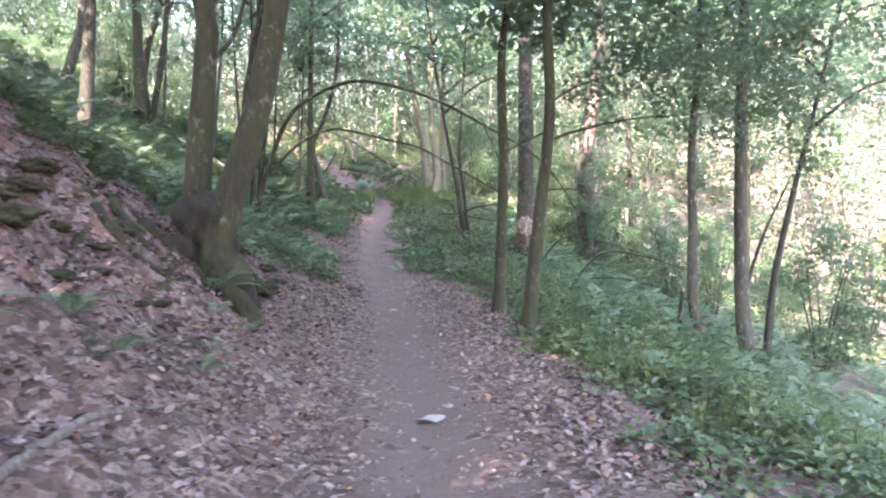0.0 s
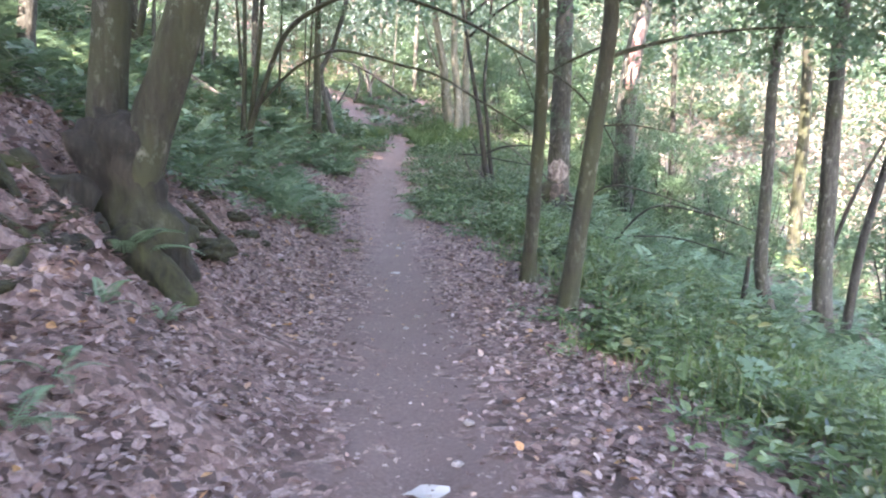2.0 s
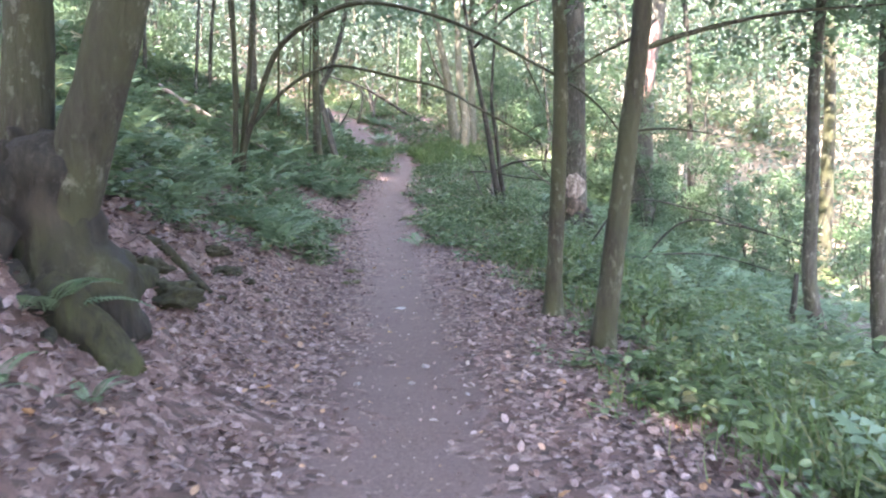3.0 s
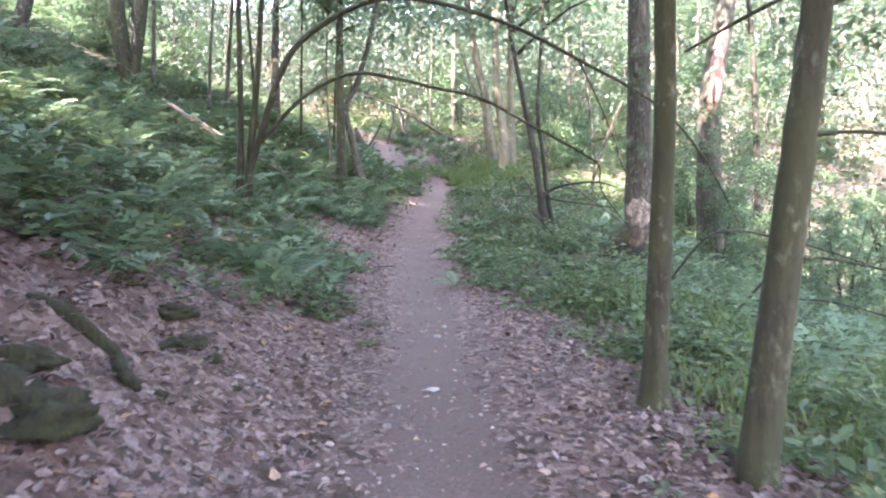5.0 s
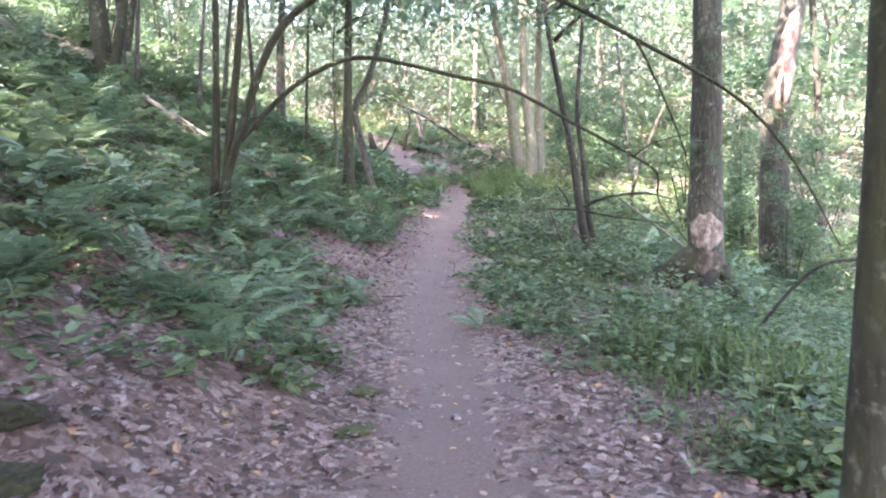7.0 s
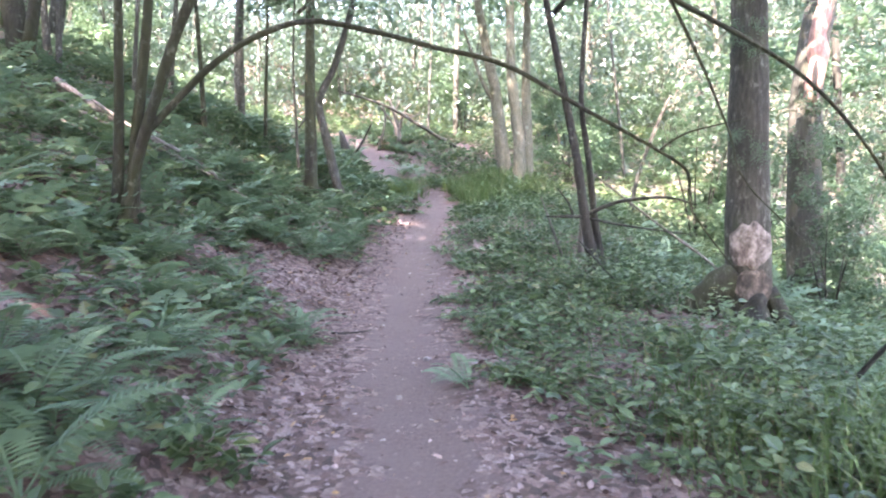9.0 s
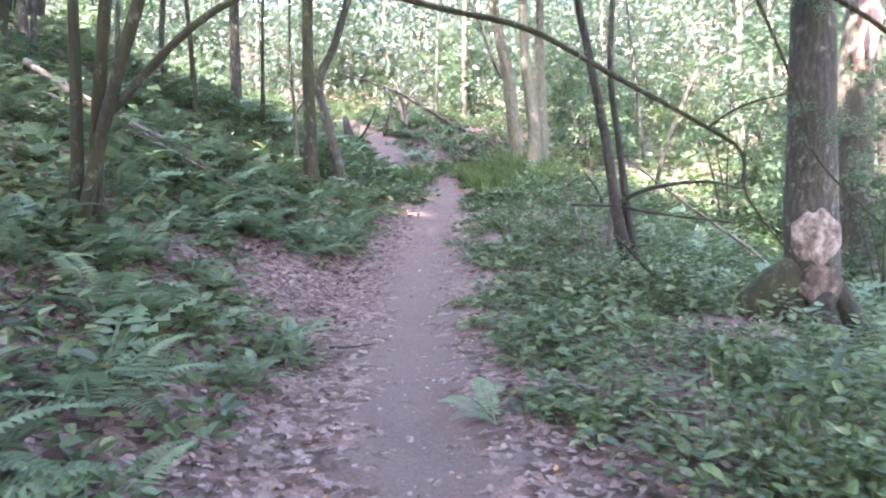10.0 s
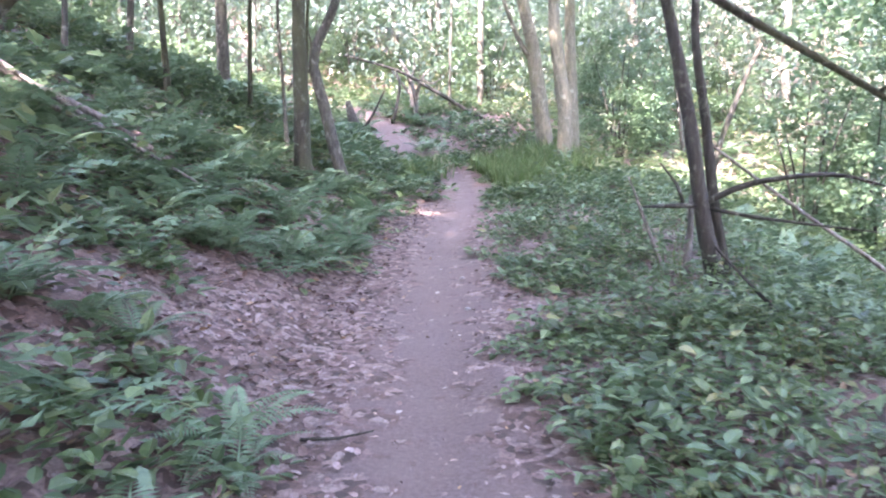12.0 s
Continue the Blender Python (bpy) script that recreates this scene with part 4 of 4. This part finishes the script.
for k, (x, y, size) in enumerate(((-2.95, 6.35, 0.16), (-2.8, 5.7, 0.13), (-2.6, 5.25, 0.12), (-3.1, 5.6, 0.15), (-2.35, 5.4, 0.09), (-2.65, 10.45, 0.17), (-2.48, 10.05, 0.14), (-2.95, 10.3, 0.12), (-2.2, 9.3, 0.08), (-3.3, 6.9, 0.14), (-2.0, 9.9, 0.07), (-3.0, 9.4, 0.12), (-2.78, 4.99, 0.2), (-3.02, 4.8, 0.24), (-3.6, 6.25, 0.22), (-3.25, 5.15, 0.16), (-3.45, 5.75, 0.18), (-2.2, 8.3, 0.26), (-2.5, 8.55, 0.2), (-2.25, 5.6, 0.1), (-3.7, 7.4, 0.17), (-2.2, 10.05, 0.09), (-2.42, 10.2, 0.15), (-3.55, 4.9, 0.2))):
    clod("mossy_clod", x, y, size * 0.68, 0.5 if size > 0.15 else 0.42, MOSS_BED, "dark mossy clod of earth on the leafy bank", "clod", k + 1, 0.45)
for k, (x, y) in enumerate(((-1.55, 12.24), (-1.68, 13.06))):
    clod("moss_cushion", x, y, 0.11, 0.16, GREEN_MOSS, "small bright green moss cushion at the path's edge", "moss", k + 20)
for k in range(16):
    q = random.Random(k)
    yy = 3.5 + 20 * q.random()
    xx = float(path_x(yy)) + q.uniform(-0.45, 0.45)
    clod("pebble", xx, yy, q.uniform(0.012, 0.03), 0.6, STONE, "small grey pebble trodden into the earth path", "pebble", 40 + k)

# pale leaf and scrap on the path
for name, x, y, size, label in (("pale_leaf", -0.1, 5.36, 0.17, "large pale curled leaf lying on the path"), ("pale_scrap", -0.8, 10.9, 0.11, "small crumpled pale scrap on the path")):
    bm = bmesh.new()
    rim = [bm.verts.new((math.cos(a) * (1 + 0.35 * math.sin(3 * a + 0.6)) * 0.62, math.sin(a) * (1 + 0.25 * math.cos(4 * a)) * 0.36, 0.1 + 0.1 * math.sin(2 * a))) for a in [k * math.pi / 8 for k in range(16)]]
    mid = bm.verts.new((0, 0, 0.04))
    for k in range(16):
        bm.faces.new((mid, rim[k], rim[(k + 1) % 16]))
    me = bpy.data.meshes.new(name)
    bm.to_mesh(me)
    bm.free()
    me.materials.append(PALE)
    ob = tagged(new(name, me), label, "leaf" if "leaf" in name else "scrap")
    ob.matrix_basis = pose(x, y, gz(x, y) - 0.035, 4, 3, 20) @ Matrix.Scale(size, 4)

# fallen wood
wood("fallen_branch", lying([(-2.95, 9.3), (-2.7, 9.22), (-2.5, 9.38), (-2.36, 9.2), (-2.2, 9.1)]), [0.06, 0.055, 0.05, 0.05, 0.02], MOSS_BED, "mossy half-buried branch among the fallen leaves", "branch")
wood("fallen_branch", lying([(-1.75, 2.6), (-1.73, 3.1), (-1.7, 3.46), (-1.53, 4.13)]), [0.03, 0.027, 0.022, 0.01], DEAD, "bent dead branch lying on the leaf litter", "branch")
wood("twig", lying([(-0.9, 3.8), (-0.84, 4.1), (-0.77, 4.43)], 0.015), [0.009, 0.008, 0.004], DEAD, "thin dry twig on the path's edge", "twig")
wood("twig", lying([(-0.5, 4.15), (-0.4, 3.98), (-0.27, 3.75)], 0.012), [0.007, 0.007, 0.004], DEAD, "thin dry twig on the path's edge", "twig")
wood("twig", lying([(-2.35, 16.7), (-2.15, 16.75), (-1.98, 16.85)], 0.012), [0.01, 0.009, 0.005], DARK, "dark crooked twig on the path's edge", "twig")
wood("twig", lying([(0.0, 15.2), (0.3, 15.12), (0.58, 15.03)], 0.1), [0.012, 0.011, 0.008], DEAD, "pale broken stick among the verge plants", "twig")
wood("fallen_pole", [(-7.6, 20.3, 3.95), (-6.6, 20.3, 3.3), (-5.7, 20.35, 2.85), (-4.7, 20.4, 2.2)], [0.06, 0.05, 0.04, 0.02], DEAD, "long grey fallen pole lying down the bank", "log",
     [([(-7.0, 20.3, 3.62), (-6.0, 20.15, 3.0), (-5.0, 20.2, 2.38)], [0.03, 0.025, 0.012])])
wood("fallen_pole", [(-7.4, 20.0, 3.6), (-6.3, 20.05, 3.05), (-5.4, 20.15, 2.62), (-4.4, 20.1, 2.05)], [0.035, 0.03, 0.025, 0.012], DEAD, "thin grey fallen pole lying down the bank", "log")
wood("fallen_pole", [(-7.2, 19.5, 3.3), (-6.4, 19.3, 2.95), (-5.5, 19.2, 2.45)], [0.03, 0.025, 0.012], DEAD, "thin grey fallen pole lying down the bank", "log")
wood("fallen_bough", [(-6.4, 34.0, 6.25), (-4.85, 34.0, 5.75), (-3.68, 34.0, 5.1), (-2.2, 34.0, 4.2), (-1.4, 34.0, gz(-1.4, 34))], [0.03, 0.045, 0.06, 0.06, 0.04], DARK, "dead mossy bough fallen across above the path's bend", "bough",
     [([(-4.85, 34.0, 5.75), (-4.7, 33.8, 5.2), (-4.9, 33.6, gz(-4.9, 33.6))], [0.03, 0.04, 0.06]), ([(-4.5, 34.0, 5.55), (-4.3, 33.9, 4.9), (-4.2, 33.7, gz(-4.2, 33.7))], [0.025, 0.03, 0.045])])
top = gz(-4.3, 34.3)
wood("dead_stump", [(-4.3, 34.3, top - 0.1), (-4.36, 34.3, top + 0.5), (-4.5, 34.25, 5.6), (-4.75, 34.2, 6.1)], [0.13, 0.1, 0.06, 0.03], DEAD, "pale dead stump with broken upturned roots by the bend", "stump",
     [([(-4.34, 34.3, top + 0.4), (-4.1, 34.2, 5.5), (-3.85, 34.1, 5.75)], [0.07, 0.05, 0.02]), ([(-4.4, 34.3, top + 0.6), (-4.8, 34.2, 5.5), (-5.1, 34.1, 5.9)], [0.05, 0.035, 0.015]), ([(-4.1, 34.2, 5.5), (-3.8, 34.2, 5.35), (-3.5, 34.2, 5.5)], [0.04, 0.03, 0.015]), ([(-4.45, 34.25, 5.5), (-4.3, 34.2, 5.85), (-4.35, 34.2, 6.2)], [0.04, 0.03, 0.012])], 10)
wood("broken_stump", [(-5.7, 32.7, gz(-5.7, 32.7) - 0.1), (-5.85, 32.7, 4.1), (-6.0, 32.7, 4.7)], [0.2, 0.15, 0.07], DARK, "dark broken leaning stump on the bank", "stump",
     [([(-5.7, 32.6, 3.75), (-5.3, 32.5, 4.2), (-4.9, 32.4, 4.9)], [0.05, 0.04, 0.02])], 10)
wood("dead_sapling", [(0.44, 20.35, gz(0.44, 20.35) - 0.05), (0.5, 20.4, 1.35), (0.52, 20.4, 1.9)], [0.045, 0.04, 0.03], DEAD, "pale dead standing stem beside the coppice", "dead stem")
wood("dead_sapling", [(0.3, 20.6, gz(0.3, 20.6) - 0.03), (0.1, 20.5, 1.6), (-0.08, 20.5, 2.1)], [0.025, 0.02, 0.01], DEAD, "thin pale dead stem leaning beside the coppice", "dead stem")
wood("dead_sapling", [(0.95, 18.5, gz(0.95, 18.5) - 0.03), (0.6, 18.6, 1.15), (0.3, 18.7, 1.5)], [0.016, 0.014, 0.01], DARK, "dark stick leaning among the verge plants", "stick")
wood("fallen_branch", [(0.7, 20.6, 2.45), (1.6, 20.5, 1.72), (2.4, 20.4, 1.1), (2.9, 20.3, gz(2.9, 20.3))], [0.014, 0.02, 0.022, 0.02], DEAD, "pale dead branch hanging in the undergrowth", "branch")
wood("snapped_trunk", [(2.35, 27.0, gz(2.35, 27.0) - 0.2), (2.5, 27.0, 2.6), (2.95, 27.0, 3.9), (3.3, 27.0, 4.7)], [0.06, 0.055, 0.05, 0.03], GREY, "pale snapped trunk with exposed wood", "trunk", (), 10)
wood("fallen_log", lying([(5.0, 12.6), (5.7, 12.4), (6.8, 12.3)], 0.1), [0.16, 0.15, 0.13], DARK, "dark rotting log below the path", "log", (), 10)
wood("stub", [(4.45, 13.2, gz(4.45, 13.2) - 0.05), (4.5, 13.2, -0.2), (4.52, 13.2, 0.25)], [0.05, 0.045, 0.03], DARK, "short dark broken stub", "stub")
for x0, z0, x1, z1, y0 in ((3.2, 0.9, 5.0, 0.55, 14.2), (2.6, 1.2, 4.6, 0.75, 15.2), (3.0, 0.35, 4.8, 0.1, 14.8)):
    wood("dead_branch", [(x0 - 0.6, y0 + 0.4, gz(x0 - 0.6, y0 + 0.4)), (x0, y0, z0), ((x0 + x1) / 2, y0, (z0 + z1) / 2 + 0.12), (x1, y0 - 0.3, z1)], [0.022, 0.018, 0.014, 0.006], DARK, "thin dark dead branch over the lower slope", "branch")

# torn wound of the large tree, painted sun fleck on the stout one
for owner, pts, radii, name, label, material in (
        (wounded, [(4.62, 22.5, 3.7), (4.66, 22.46, 4.3), (4.78, 22.5, 5.2), (4.9, 22.55, 5.8)], [0.1, 0.17, 0.17, 0.05], "wound", "torn reddish bare wood", RAW),
        (wounded, [(4.6, 22.3, 3.85), (4.6, 22.31, 4.2), (4.64, 22.33, 4.5)], [0.02, 0.045, 0.015], "cavity", "black hole in the wood", BLACK)):
    s = Shape()
    s.tube([Vector(p) - owner.matrix_basis.translation for p in pts], radii, 14, 0.34)
    part(name, s, material, owner, label)

def blotched(owner, cx, cy, radius, facing, arc, low, high, material, label, seed):
    """A ragged area of another colour, wrapped round part of a trunk and sunk into it along its edge."""
    cols, rows, sh = 26, 12, Shape()
    tops = [0.07 * noise.noise((i * 0.27, seed + 0.5, 0.3)) for i in range(cols + 1)]
    lows = [0.07 * noise.noise((i * 0.24, seed + 0.5, 5.3)) for i in range(cols + 1)]
    for i in range(cols + 1):
        u = i / cols * 2 - 1
        a = facing + arc * u
        narrow = 0.5 * (high - low) * (1 - math.sqrt(max(0, 1 - u * u)))
        for j in range(rows + 1):
            w = j / rows
            edge = i in (0, cols) or j in (0, rows)
            z = (low + narrow + lows[i]) * (1 - w) + (high - narrow + tops[i]) * w
            r_ = radius * (1 + 0.05 * noise.noise((a * 3, z * 6, seed))) - (0.06 if edge else 0)
            sh.v.append((cx + math.cos(a) * r_ - owner.matrix_basis.translation.x, cy + math.sin(a) * r_ - owner.matrix_basis.translation.y, z - owner.matrix_basis.translation.z))
    for i in range(cols):
        for j in range(rows):
            k = i * (rows + 1) + j
            sh.f.append((k, k + rows + 1, k + rows + 2, k + 1))
    part("bark_patch", sh, material, owner, label)


toward = math.atan2(-0.93, -0.3)
# pale patch paints a fleck of sun; a brown patch lies below it
blotched(stout, 2.17, 18.2, 0.286, toward + 0.12, 0.95, 1.18, 1.74, SUN_FLECK, "sun fleck painted on the bark", 1)
blotched(stout, 2.18, 18.2, 0.296, toward + 0.25, 0.8, 0.78, 1.2, BROWN_BARK, "brown patch of bark", 2)
for pts, radii in (([(2.12, 18.2, 1.15), (1.9, 18.24, 0.98), (1.68, 18.3, 0.72), (1.45, 18.34, 0.42)], [0.16, 0.24, 0.2, 0.08]), ([(2.3, 18.1, 0.9), (2.5, 18.0, 0.62), (2.7, 17.9, 0.35)], [0.16, 0.15, 0.07]), ([(2.2, 18.05, 0.85), (2.15, 17.85, 0.62), (2.1, 17.7, 0.42)], [0.15, 0.14, 0.06])):
    s = Shape()
    s.tube([Vector(p) - stout.matrix_basis.translation for p in pts], radii, 14, 0.25)
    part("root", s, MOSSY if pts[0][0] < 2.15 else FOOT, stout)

# single leaves that lie on the trodden earth
leaf_meshes = []
for k, stops in enumerate(([(0, (0.29, 0.25, 0.225)), (1, (0.33, 0.285, 0.26))], [(0, (0.3, 0.2, 0.16)), (1, (0.34, 0.24, 0.2))], [(0, (0.45, 0.28, 0.07)), (1, (0.5, 0.32, 0.1))])):
    me = scattered("fallen_leaf", CURLED, np.zeros((1, 3)), np.zeros(1), np.array([0.1]), np.array([0.15]), np.array([1.0]))
    me.materials.append(leaf_material("single_leaf", stops, 0.7, 0.0))
    leaf_meshes.append(me)
for k in range(90):
    q = random.Random(500 + k)
    y = 3.2 + 21 * q.random()
    x = float(path_x(y)) + q.uniform(-0.5, 0.5)
    kind = 2 if k % 15 == 4 else k % 2
    ob = tagged(new("fallen_leaf", leaf_meshes[kind]), ("pale dry", "brown curled", "yellow")[kind] + " fallen leaf lying on the earth path", "leaf", "leaves on the path")
    ob.matrix_basis = pose(x, y, gz(x, y) - 0.028, q.uniform(-8, 8), q.uniform(-8, 8), q.uniform(0, 360)) @ Matrix.Scale(q.uniform(0.035, 0.07), 4)
